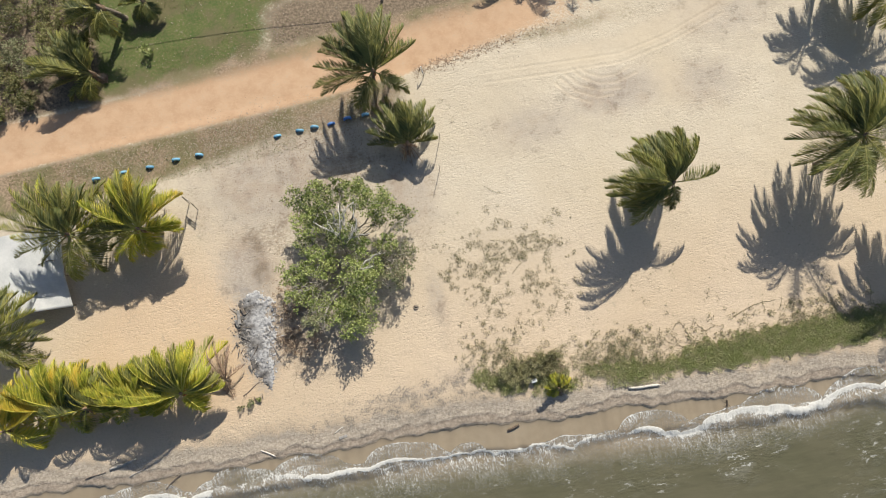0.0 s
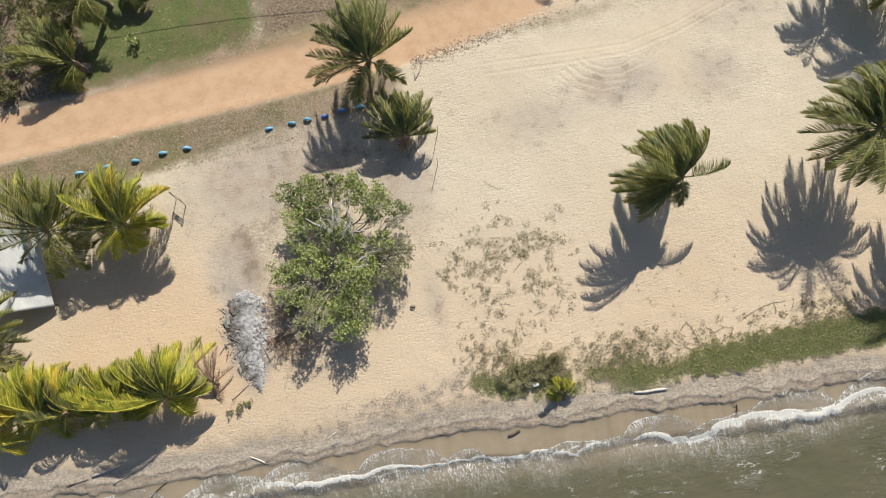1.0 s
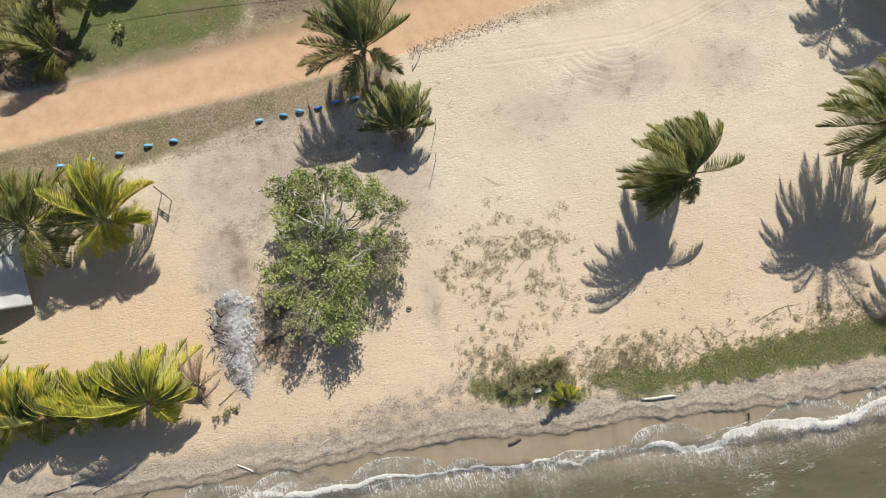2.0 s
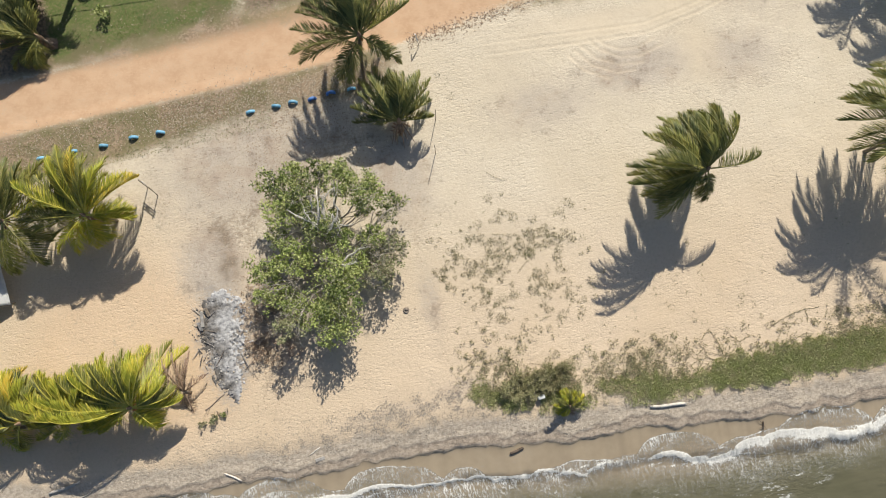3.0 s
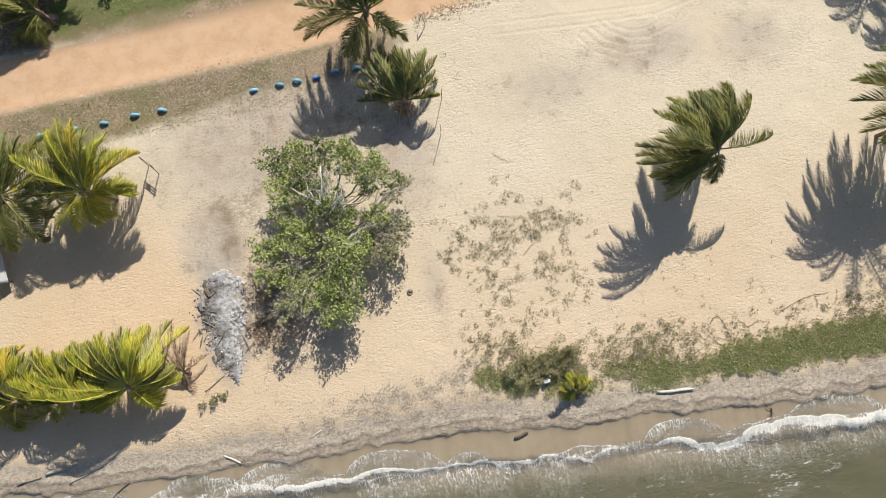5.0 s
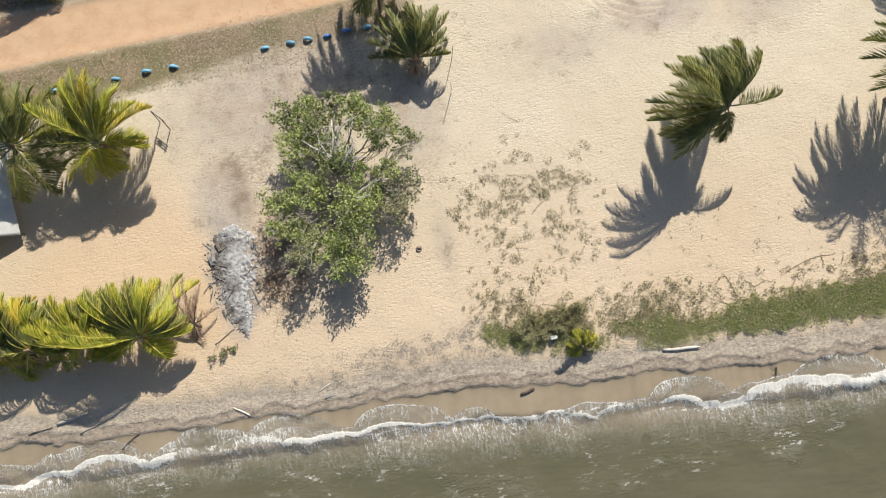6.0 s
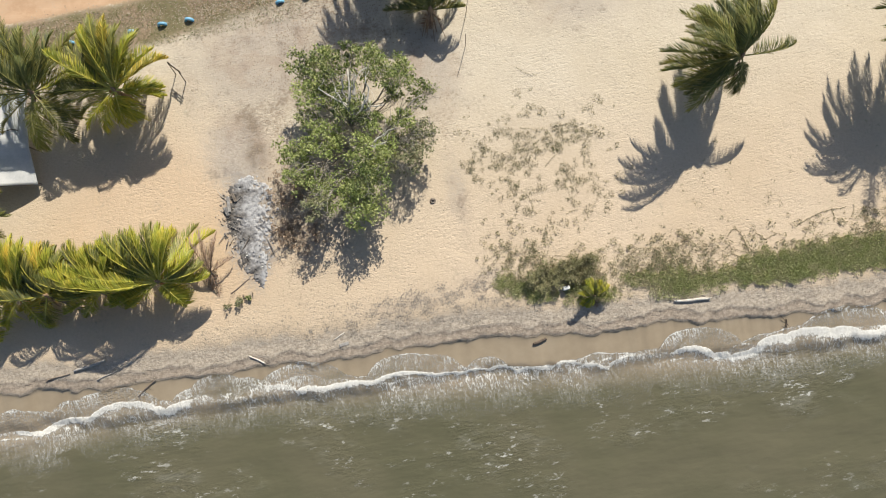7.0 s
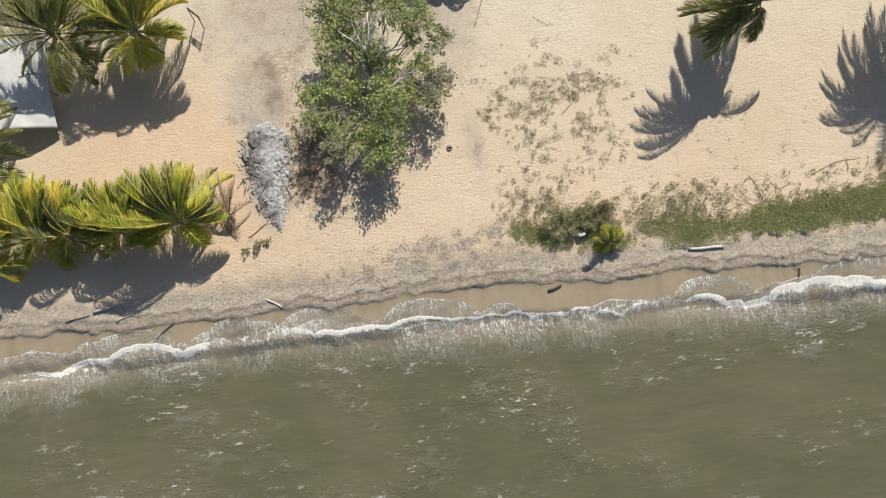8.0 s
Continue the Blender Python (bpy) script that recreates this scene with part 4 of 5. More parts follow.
palm((36.5, 17.6), (36.75, 18.6, 5.0), "tall green coconut palm on sand", GREENS, 26,
     fan(141, 13, (0, 360), (-6, 26), (2.7, 3.2), 0.3, 0.9) + fan(142, 4, (40, 150), (30, 50), (2.6, 3.0), 0.5, 1.0), dry=0)
palm((38.6, 13.6), (38.8, 14.2, 3.4), "green coconut palm with a dense crown on sand", OLIVES, 27,
     fan(151, 12, (20, 190), (5, 50), (3.8, 4.4), 0.5, 0.9) + fan(152, 8, (190, 370), (-12, 16), (3.2, 3.8), 0.1, 0.9), dry=1, under=12)
palm((36.2, -2.6), (36.4, -2.0, 5.2), "tall green coconut palm near the shore", GREENS, 29,
     fan(161, 14, (15, 175), (10, 50), (4.2, 4.8), 0.6, 1.0) + fan(162, 10, (178, 370), (-8, 14), (4.0, 4.5), 0.1, 0.8), dry=1, under=10)
palm((16.2, 27.8), (16.3, 28.6, 4.2), "green coconut palm behind the dirt road", GREENS, 30, fan(171, 16, (0, 360), (-8, 45), (3.3, 3.8), 0.4, 1.0), dry=1)
palm((20.5, 27.2), (20.7, 27.9, 4.3), "green coconut palm behind the dirt road", GREENS, 31, fan(181, 16, (0, 360), (-8, 45), (3.3, 3.8), 0.4, 1.0), dry=1)


def dead_palm():
    rng = random.Random(41)
    th = thing("dead_palm", (-14.3, -2.0, height(-14.3, -2.0)), "dead brown palm with dry bare fronds beside an ash heap", "palm tree")
    stem = Soup()
    stem.tube([Vector((0, 0, -0.1)), Vector((0.0, 0.1, 0.4)), Vector((0.0, 0.2, 0.8))], [0.12, 0.1, 0.07], 8)
    stem.make("trunk", TRUNK, th, smooth=True)
    for az, el, l in ((102, 46, 2.6), (84, 38, 2.8), (66, 30, 2.7), (122, 34, 2.4), (140, 28, 2.0), (58, 42, 2.4), (94, 20, 2.2), (252, -24, 1.5), (272, -20, 1.9), (236, -18, 1.2), (24, 6, 1.6)):
        frond(th, rng, Vector((0.0, 0.2, 0.75)), az, el, l, 0.9, 0.3, FROND_DRY, STALK_DRY, 34, 0.4, 0.05, 0.024)


dead_palm()

# ---- the broad green shrub tree ----


def limb(soup, rng, a, b, r0, r1, bend=0.25, n=6, sides=6):
    pts, rad = [], []
    off = spread(rng) * ((b - a).length * bend)
    for i in range(n + 1):
        s = i / n
        pts.append(a.lerp(b, s) + off * math.sin(math.pi * s) + spread(rng) * (0.04 * (b - a).length * (0 < i < n)))
        rad.append(r0 + (r1 - r0) * s)
    soup.tube(pts, rad, sides)
    return pts


def foliage(soup, rng, centre, radius, count, size, flat=0.65, ragged=0.5, keep=None):
    """Small leaves in loose clumps round a centre, thicker outside than inside."""
    clumps = [centre + Vector((v.x, v.y, v.z * flat)) * radius * rng.uniform(0.35, 1.0 + ragged * 0.3) for v in (spread(rng) for _ in range(max(4, int(count / 26))))]
    for c in clumps:
        cr = radius * rng.uniform(0.14, 0.3)
        for _ in range(26):
            v = spread(rng)
            p = c + Vector((v.x, v.y, v.z * 0.7)) * cr * rng.uniform(0.3, 1.1)
            p.z = max(p.z, 0.03)
            along = (spread(rng) + Vector((v.x, v.y, 0.1)) * 0.9).normalized()
            wide = along.cross((UP + spread(rng) * 0.7).normalized())
            if wide.length < 0.1:
                continue
            l = size * rng.uniform(0.7, 1.25)
            soup.leaf(p, along, wide.normalized(), l, l * 0.58)


LOBES = [(-4.9, 8.3, 1.15, 0), (-2.4, 8.4, 1.15, 0), (-0.8, 7.3, 1.2, 0), (0.5, 6.1, 0.9, 1), (-3.9, 6.0, 1.2, 0), (-6.1, 7.3, 1.1, 0), (-7.9, 4.0, 1.0, 0), (-5.9, 4.3, 1.2, 0), (-3.2, 3.0, 1.45, 0),
         (-1.2, 2.8, 1.35, 1), (-5.9, 1.2, 1.4, 1), (-4.4, 0.0, 1.35, 0), (-7.2, 2.0, 1.15, 1), (0.0, 3.6, 0.9, 1), (-7.0, 0.3, 0.9, 1), (-8.2, 2.6, 0.7, 1), (-3.6, 1.4, 1.2, 0), (-3.0, 4.9, 0.7, 0), (-1.3, 6.5, 0.6, 1), (-6.3, 9.0, 0.95, 0), (-5.1, 9.5, 0.8, 0), (-3.4, 9.3, 0.7, 0),
         (-4.7, 7.1, 0.9, 0), (-6.5, 5.7, 0.8, 0), (-1.2, 4.6, 0.8, 0)]


def shrub_tree():
    rng = random.Random(51)
    base = Vector((-3.9, 4.6, 0))
    th = thing("shrub_tree", (base.x, base.y, height(base.x, base.y)), "broad sprawling green shrub tree with pale grey branches on sand", "tree")
    trunk = Soup()
    fork = [Vector((0.1, 0.3, 0.6)), Vector((-0.5, -0.5, 0.6)), Vector((0.6, -0.4, 0.55)), Vector((-0.2, 1.0, 0.8))]
    for f in fork:
        limb(trunk, rng, Vector((f.x * 0.3, f.y * 0.3, -0.15)), f, 0.17, 0.12, 0.1)
    trunk.make("trunk", BARK, th, smooth=True)
    for x, y, r, sparse in LOBES:
        x, y = x + 0.2, y + 0.2
        c = Vector((x - base.x, y - base.y, rng.uniform(2.1, 2.9) if not sparse else rng.uniform(1.7, 2.5)))
        f = min(fork, key=lambda q: (q - c).length)
        branch = Soup()
        mid = limb(branch, rng, f, c, 0.085, 0.035, 0.14, 7)
        ends = []
        for k in range(11):
            a = mid[rng.randint(3, 7)]
            v = spread(rng)
            b = c + Vector((v.x, v.y, v.z * 0.5 + 0.15)) * r * rng.uniform(0.7, 1.1)
            ends.append(limb(branch, rng, a, b, 0.03, 0.01, 0.18, 5, 4)[-1])
        for e in ends:
            for k in range(7 if sparse else 5):
                v = spread(rng)
                limb(branch, rng, e, e + Vector((v.x, v.y, abs(v.z) * 0.5)) * rng.uniform(0.3, 0.75), 0.010, 0.004, 0.15, 3, 3)
        branch.make("branch", BARK, th, smooth=True)
        leaves = Soup()
        foliage(leaves, rng, c, r, int(r * r * (760 if sparse else 1150)), 0.155)
        leaves.make("foliage", LEAF_DULL if sparse and rng.random() < 0.6 else LEAF, th)
    # bare pale limbs that reach over the crown
    for x, y, z in ((0.9, 2.9, 3.6), (1.6, 3.3, 3.5), (0.5, 3.5, 3.3), (0.6, 2.2, 3.9), (1.2, 1.7, 3.75), (0.2, 2.9, 3.75), (1.5, 2.6, 3.9), (-0.4, 2.4, 3.6), (2.2, 0.9, 3.4), (1.9, -1.3, 3.3), (2.6, -0.6, 3.3), (-1.4, 2.6, 3.5)):
        bare = Soup()
        tip = Vector((x, y, z))
        line = limb(bare, rng, Vector((0.3, 1.0, 2.4)) if y > 0 else Vector((0.9, -1.2, 2.6)), tip, 0.075, 0.03, 0.16, 7)
        for k in range(6):
            a = line[rng.randint(3, 7)]
            v = spread(rng)
            e = a + Vector((v.x, v.y, abs(v.z) * 0.4)) * rng.uniform(0.4, 1.0)
            limb(bare, rng, a, e, 0.018, 0.006, 0.2, 4, 4)
        bare.make("bare_limb", PALE_BARK, th, "pale bare dead limb", smooth=True)
    # bare brown brush at the foot, towards the ash heap
    brush = Soup()
    for k in range(130):
        a = Vector((rng.uniform(-5.8, -2.2), rng.uniform(-6.4, -1.2), 0.0))
        v = spread(rng)
        limb(brush, rng, a, a + Vector((v.x, v.y, abs(v.z) * 1.3)) * rng.uniform(0.6, 1.6), 0.013, 0.005, 0.2, 4, 3)
    brush.make("twig_tangle", TWIG, th)
    dry = Soup()
    for k in range(34):
        foliage(dry, rng, Vector((rng.uniform(-5.9, -3.2), rng.uniform(-6.2, -0.8), rng.uniform(0.1, 0.5))), 0.55, 78, 0.10)
    dry.make("dry_leaves", LEAF_DRY, th)


shrub_tree()


def bush(x, y, r, mat, seed, label, h=0.7, leaves=420, size=0.12, twigs=30, name="bush", group=""):
    rng = random.Random(seed)
    th = thing(name, (x, y, height(x, y)), label, "bush", group)
    stems = Soup()
    for k in range(twigs):
        v = spread(rng)
        limb(stems, rng, Vector((v.x * r * 0.2, v.y * r * 0.2, -0.03)), Vector((v.x * r, v.y * r, h * rng.uniform(0.4, 1.2))), 0.018, 0.005, 0.15, 4, 4)
    stems.make("stem_tangle", TWIG, th)
    soup = Soup()
    foliage(soup, rng, Vector((0, 0, h * 0.75)), r, leaves, size, h / r * 0.6)
    soup.make("foliage", mat, th)
    return th


for k, (x, y, r) in enumerate([(-26.7, 28.2, 1.3), (-24.6, 28.2, 1.2), (-26.8, 25.4, 1.2), (-24.2, 26.0, 1.1), (-22.6, 27.4, 1.2), (-27.4, 22.8, 1.2), (-25.6, 23.4, 1.0), (-26.4, 21.2, 0.9), (-28.4, 24.4, 1.2), (-21.2, 28.3, 1.1), (-23.0, 23.6, 0.9), (-21.6, 25.0, 0.8), (-28.6, 27.0, 1.2), (-28.9, 20.8, 0.9), (-23.5, 30.2, 1.3), (-20.4, 30.4, 1.2), (-27.0, 30.5, 1.3)]):
    bush(x + 1.1, y + 1.2, r, (SCRUB, SCRUB, LEAF_DULL, SCRUB)[k % 4], 60 + k, "dull olive scrub bush with dry twigs beside the lawn", 0.8, 1250, 0.15, 26, group="scrub at the lawn's edge")
bush(-15.6, 24.2, 0.55, LEAF, 81, "small dark green rosette plant on the lawn", 0.5, 160, 0.2, 14)
bush(-12.9, -3.8, 0.45, LEAF_DULL, 82, "small grey-green weed beside the ash heap", 0.4, 150, 0.12, 16)
bush(-13.8, -4.0, 0.35, LEAF_DULL, 83, "small grey-green weed beside the ash heap", 0.3, 100, 0.1, 12)
bush(-12.3, -3.6, 0.28, LEAF, 84, "small green weed beside the ash heap", 0.3, 80, 0.1, 9)


def feather_shrub(x, y, r, seed):
    rng = random.Random(seed)
    th = thing("feathery_shrub", (x, y, height(x, y)), "dark olive feathery shrub on the shore bank", "bush")
    stems, needles = Soup(), Soup()
    for k in range(70):
        v = spread(rng)
        e = Vector((v.x * r * 1.5, v.y * r * 0.95, rng.uniform(0.25, 0.75)))
        pts = limb(stems, rng, Vector((v.x * 0.1, v.y * 0.1, -0.03)), e, 0.014, 0.004, 0.12, 5, 4)
        for p in pts[1:]:
            for j in range(13):
                d = (spread(rng) + WIND * 0.4).normalized()
                w = d.cross(UP + spread(rng) * 0.3).normalized()
                needles.leaf(p, d, w, rng.uniform(0.18, 0.36), 0.03)
    stems.make("stem_tangle", TWIG, th)
    needles.make("foliage", FEATHER, th)


feather_shrub(6.1, -6.2, 1.0, 91)
feather_shrub(8.1, -6.1, 0.9, 92)

# ---- low growth: countless small plants ----


def carpet(name, label, category, mat, spots, leaf, rng, mound=0.25, flatness=0.5):
    """Low plants as one object: each spot is x, y, radius and number of leaves."""
    soup = Soup()
    for x, y, r, n in spots:
        z = height(x, y)
        for _ in range(n):
            a, d = rng.uniform(0, 6.28), r * math.sqrt(rng.random())
            p = Vector((x + math.cos(a) * d, y + math.sin(a) * d, z + mound * rng.random() * (1 - d / (r + 0.01) * 0.6) + 0.015))
            along = (Vector((math.cos(a), math.sin(a), 0)) * rng.random() + spread(rng)).normalized()
            along.z = abs(along.z) * flatness
            along.normalize()
            wide = along.cross((UP + spread(rng) * 0.6).normalized())
            if wide.length > 0.1:
                l = leaf * rng.uniform(0.6, 1.3)
                soup.leaf(p, along, wide.normalized(), l, l * 0.55)
    return tagged(soup.make(name, mat), label, category, kind="stuff")


rng = random.Random(101)
spots = []
while len(spots) < 820:
    x = rng.uniform(3, 34)
    s = rng.uniform(0.85, 3.4)
    y = float(np.interp(x, FOOT_X, CREST_Y)) + s
    dense = float(fractal(np.array([x]), np.array([y]), 0.35, 111, 2)[0])
    middle = np.interp(x, [3, 4, 5.5, 7, 9, 12, 13.5, 15, 16.5, 18, 28, 33], [0.6, 0.8, 0.4, 0.12, 0.7, 1.0, 0.6, 0.2, 0.45, 1.0, 1.0, 0.8])
    top = np.interp(x, [3, 5, 8, 12, 16, 20, 24, 34], [1.8, 2.0, 2.8, 2.9, 2.0, 2.5, 3.2, 3.2])
    if rng.random() < middle * (1.25 - abs(s - 1.7) / 1.1) * (4.0 * max(0.0, dense - 0.3)) and s < top + rng.uniform(-0.5, 0.5):
        spots.append((x, y, rng.uniform(0.2, 0.5), rng.randint(80, 140)))
carpet("beach_creeper", "green creeping plants along the top of the shore bank", "creeper", CREEPER, spots, 0.085, rng, 0.17, 0.7)
spots = []
while len(spots) < 380:
    x, y = rng.uniform(4, 33), rng.uniform(-8.4, -3.6)
    s = y - float(np.interp(x, FOOT_X, CREST_Y))
    if 1.6 < s < 4.6 and rng.random() < math.exp(-(s - 2.2) * 0.9):
        spots.append((x, y, rng.uniform(0.12, 0.34), rng.randint(14, 38)))
for k in range(130):
    x, y = rng.gauss(4.9, 1.3), rng.gauss(-4.6, 1.0)
    spots.append((x, y, rng.uniform(0.08, 0.28), rng.randint(10, 28)))
for k in range(120):
    x, y = rng.gauss(13.6, 1.9), rng.gauss(-6.5, 0.75)
    spots.append((x, y, rng.uniform(0.15, 0.38), rng.randint(20, 44)))
for k in range(46):
    x, y = rng.gauss(28.2, 1.6), rng.gauss(-6.9, 0.8)
    spots.append((x, y, rng.uniform(0.15, 0.36), rng.randint(18, 40)))
carpet("dry_beach_growth", "dull grey-brown runners and dry stems above the green bank", "creeper", HERB, spots, 0.09, rng, 0.18, 0.9)
spots = []
while len(spots) < 380:
    x, y = rng.gauss(6.8, 3.0), rng.gauss(1.2, 2.3)
    if 1.8 < x < 12.8 and -3.4 < y < 6.2 and y > 4.5 - 1.9 * (x - 0.8) and float(fractal(np.array([x]), np.array([y]), 0.8, 121, 2)[0]) > 0.40:
        big = rng.random() ** 2
        spots.append((x, y, 0.06 + 0.30 * big, int(8 + 62 * big)))
for x, y in ((21.5, -4.6), (21.8, -5.4), (21.0, -3.9), (20.7, -4.3), (13.9, -4.5), (16.4, -3.6), (17.6, -4.7), (12.1, 2.0), (8.0, 4.6), (5.9, 14.3), (6.0, 13.2), (5.4, 14.9), (26.5, -6.0), (27.8, -5.2), (18.5, 0.1)):
    spots.append((x, y, rng.uniform(0.14, 0.26), rng.randint(14, 26)))
for k in range(120):
    x, y = rng.uniform(3, 30), rng.uniform(-6, 0)
    spots.append((x, y, rng.uniform(0.05, 0.12), rng.randint(4, 9)))
carpet("beach_herbs", "small olive-brown herb tufts scattered over the sand", "herbs", HERB, spots, 0.062, rng, 0.05, 0.4)

vines = Soup()
for k in range(46):
    x, y = rng.uniform(3.0, 32), 0
    y = float(np.interp(x, FOOT_X, CREST_Y)) + rng.uniform(2.2, 4.2)
    if k < 7:
        x, y = rng.gauss(6.4, 1.8), rng.gauss(0.5, 2.2)
    a = rng.choice((0, 3.14)) + rng.uniform(-0.9, 0.9)
    pts = []
    for i in range(rng.randint(5, 11)):
        pts.append(Vector((x, y, height(x, y) + 0.03)))
        a += rng.uniform(-0.5, 0.5)
        x, y = x + math.cos(a) * 0.18, y + math.sin(a) * 0.18
        for j in range(2):
            d = (spread(rng) + Vector((0, 0, 0.2))).normalized()
            w = d.cross(UP + spread(rng) * 0.2).normalized()
            vines.leaf(pts[-1] + UP * 0.03, d, w, rng.uniform(0.05, 0.09), 0.04)
    vines.tube(pts, [0.007] * len(pts), 4)
for line in ([(22.1, -6.2), (23.0, -5.9), (23.7, -5.7), (24.6, -5.6), (25.6, -5.7)], [(17.7, -6.0), (18.0, -5.6), (18.4, -5.6), (18.6, -6.1), (18.7, -6.7), (18.8, -7.2)], [(24.6, -5.6), (24.6, -6.1), (24.5, -6.4)], [(19.5, -6.1), (20.0, -6.6), (20.9, -6.4)]):
    pts = []
    for (ax, ay), (bx, by) in zip(line, line[1:]):
        for i in range(7):
            x, y = ax + (bx - ax) * i / 7 + rng.gauss(0, 0.02), ay + (by - ay) * i / 7 + rng.gauss(0, 0.02)
            pts.append(Vector((x, y, height(x, y) + 0.03)))
            d = (spread(rng) + Vector((0, 0, 0.2))).normalized()
            vines.leaf(pts[-1] + UP * 0.02, d, d.cross(UP + spread(rng) * 0.2).normalized(), rng.uniform(0.06, 0.11), 0.05)
    vines.tube(pts, [0.012] * len(pts), 4)
tagged(vines.make("vine_runners", HERB), "thin trailing runners with small leaves over sand", "creeper", kind="stuff")

# lawn grass, thin roadside grass, leaf litter
grass = Soup()
for k in range(44000):
    x, y = rng.uniform(-21, 11), rng.uniform(21.4, 33)
    green = float(np.clip(0.9 - (x + 8) * 0.09, 0.06, 1.0)) * (0.25 if lattice(np.array([x * 0.35]), np.array([y * 0.35]), 71)[0] > 0.5 else 1.0)
    if k % 4 == 0:
        x, y, green = rng.uniform(-28, -6), rng.uniform(13.8, 17.0), 0.8
    if rng.random() > green or (y < 22.2 and y > 17.2):
        continue
    d = (spread(rng) * 0.8 + UP).normalized()
    w = d.cross(spread(rng)).normalized()
    p = Vector((x, y, height(x, y) if k % 4 == 0 else 0.0))
    h = rng.uniform(0.06, 0.15)
    j = len(grass.verts)
    grass.verts.extend((p - w * 0.014, p + w * 0.014, p + d * h))
    grass.faces.append((j, j + 1, j + 2))
tagged(grass.make("grass", GRASS), "short green and dry grass of the lawn and roadside", "grass", kind="stuff")


def flakes(name, label, category, mat, count, where, low, high, lift=0.015):
    soup = Soup()
    while count:
        x, y = where()
        count -= 1
        d = spread(rng)
        d.z *= 0.12
        d.normalize()
        w = d.cross((UP + spread(rng) * 0.25).normalized())
        if w.length > 0.1:
            l = rng.uniform(low, high)
            soup.leaf(Vector((x, y, height(x, y) + lift + 0.02 * rng.random())), d, w.normalized(), l, l * 0.5)
    return tagged(soup.make(name, mat), label, category, kind="stuff")


def spot(x, y, rx, ry):
    return lambda r: (r.gauss(x, rx), r.gauss(y, ry))


WEED_SPOTS = [spot(rng.gauss(-0.8, 2.6), rng.gauss(-6.0, 0.45), rng.uniform(0.12, 0.4), rng.uniform(0.08, 0.22)) for _ in range(46)] + [spot(rng.uniform(-9.5, 3.5), rng.gauss(-6.9, 0.5), rng.uniform(0.08, 0.3), rng.uniform(0.06, 0.2)) for _ in range(30)]
flakes("leaf_litter", "brown and tan fallen leaves beside the road and under trees", "leaves", LEAF_DRY, 12000,
       lambda: rng.choice(((rng.uniform(-13, 3), rng.gauss(15.8, 0.8)), (rng.uniform(-26, -9), rng.gauss(16.2, 0.55)), (rng.uniform(-13, 2), rng.gauss(15.6, 1.2)), (rng.gauss(-4, 3.5), rng.gauss(5, 4.2)), (rng.gauss(-9, 0.9), rng.gauss(1, 2.6)), (rng.uniform(-12, 16), rng.gauss(22.4, 0.5)), (rng.uniform(-8, 2), rng.gauss(12.6, 1.5)), (rng.uniform(-6, 2.5), rng.gauss(14.6, 0.9)))), 0.04, 0.115)
flakes("fine_litter", "fine dry leaf bits on the dusty ground round the tree", "leaves", LEAF_DRY, 3200,
       lambda: (rng.gauss(-8, 3.6), rng.gauss(10.5, 3.0)), 0.03, 0.075)
flakes("pale_litter", "pale dry leaf bits beside the road", "leaves", STONE, 4200,
       lambda: rng.choice(((rng.uniform(-24, 3), rng.gauss(15.9, 0.8)), (rng.uniform(-13, 3), rng.gauss(15.7, 0.9)))), 0.05, 0.14)
flakes("road_clods", "brown dry leaf clods at the road's sandy edge", "leaves", LEAF_DRY, 900,
       lambda: (lambda x: (x, 17.6 + 0.10 * (x - 4) + rng.gauss(0, 0.28)))(4 + abs(rng.gauss(4, 4))), 0.05, 0.16)
flakes("white_petals", "small pale fallen petals scattered over the lawn", "petals", STONE, 230,
       lambda: (rng.uniform(-19, -3), rng.uniform(21.8, 29)), 0.06, 0.13, 0.08)
flakes("shore_debris", "grey weed and bark scraps along the eroded shore bank", "debris", TWIG, 3400,
       lambda: (lambda x: (x, float(np.interp(x, FOOT_X, FOOT_Y)) + abs(rng.gauss(0.9, 0.6)) + 0.1))(rng.uniform(-30, 33)), 0.03, 0.11)
flakes("dried_weed", "patch of grey dried weed on the upper beach", "debris", WEED, 3000,
       lambda: rng.choice(WEED_SPOTS)(rng), 0.04, 0.12)
flakes("weed_scraps", "dry grey weed scraps on the upper beach", "debris", WEED, 2600,
       lambda: (lambda x: (x, float(np.interp(x, FOOT_X, FOOT_Y)) + abs(rng.gauss(2.4, 0.7))))(rng.uniform(-16, 5)), 0.03, 0.09)

# ---- half-buried tyres beside the road ----


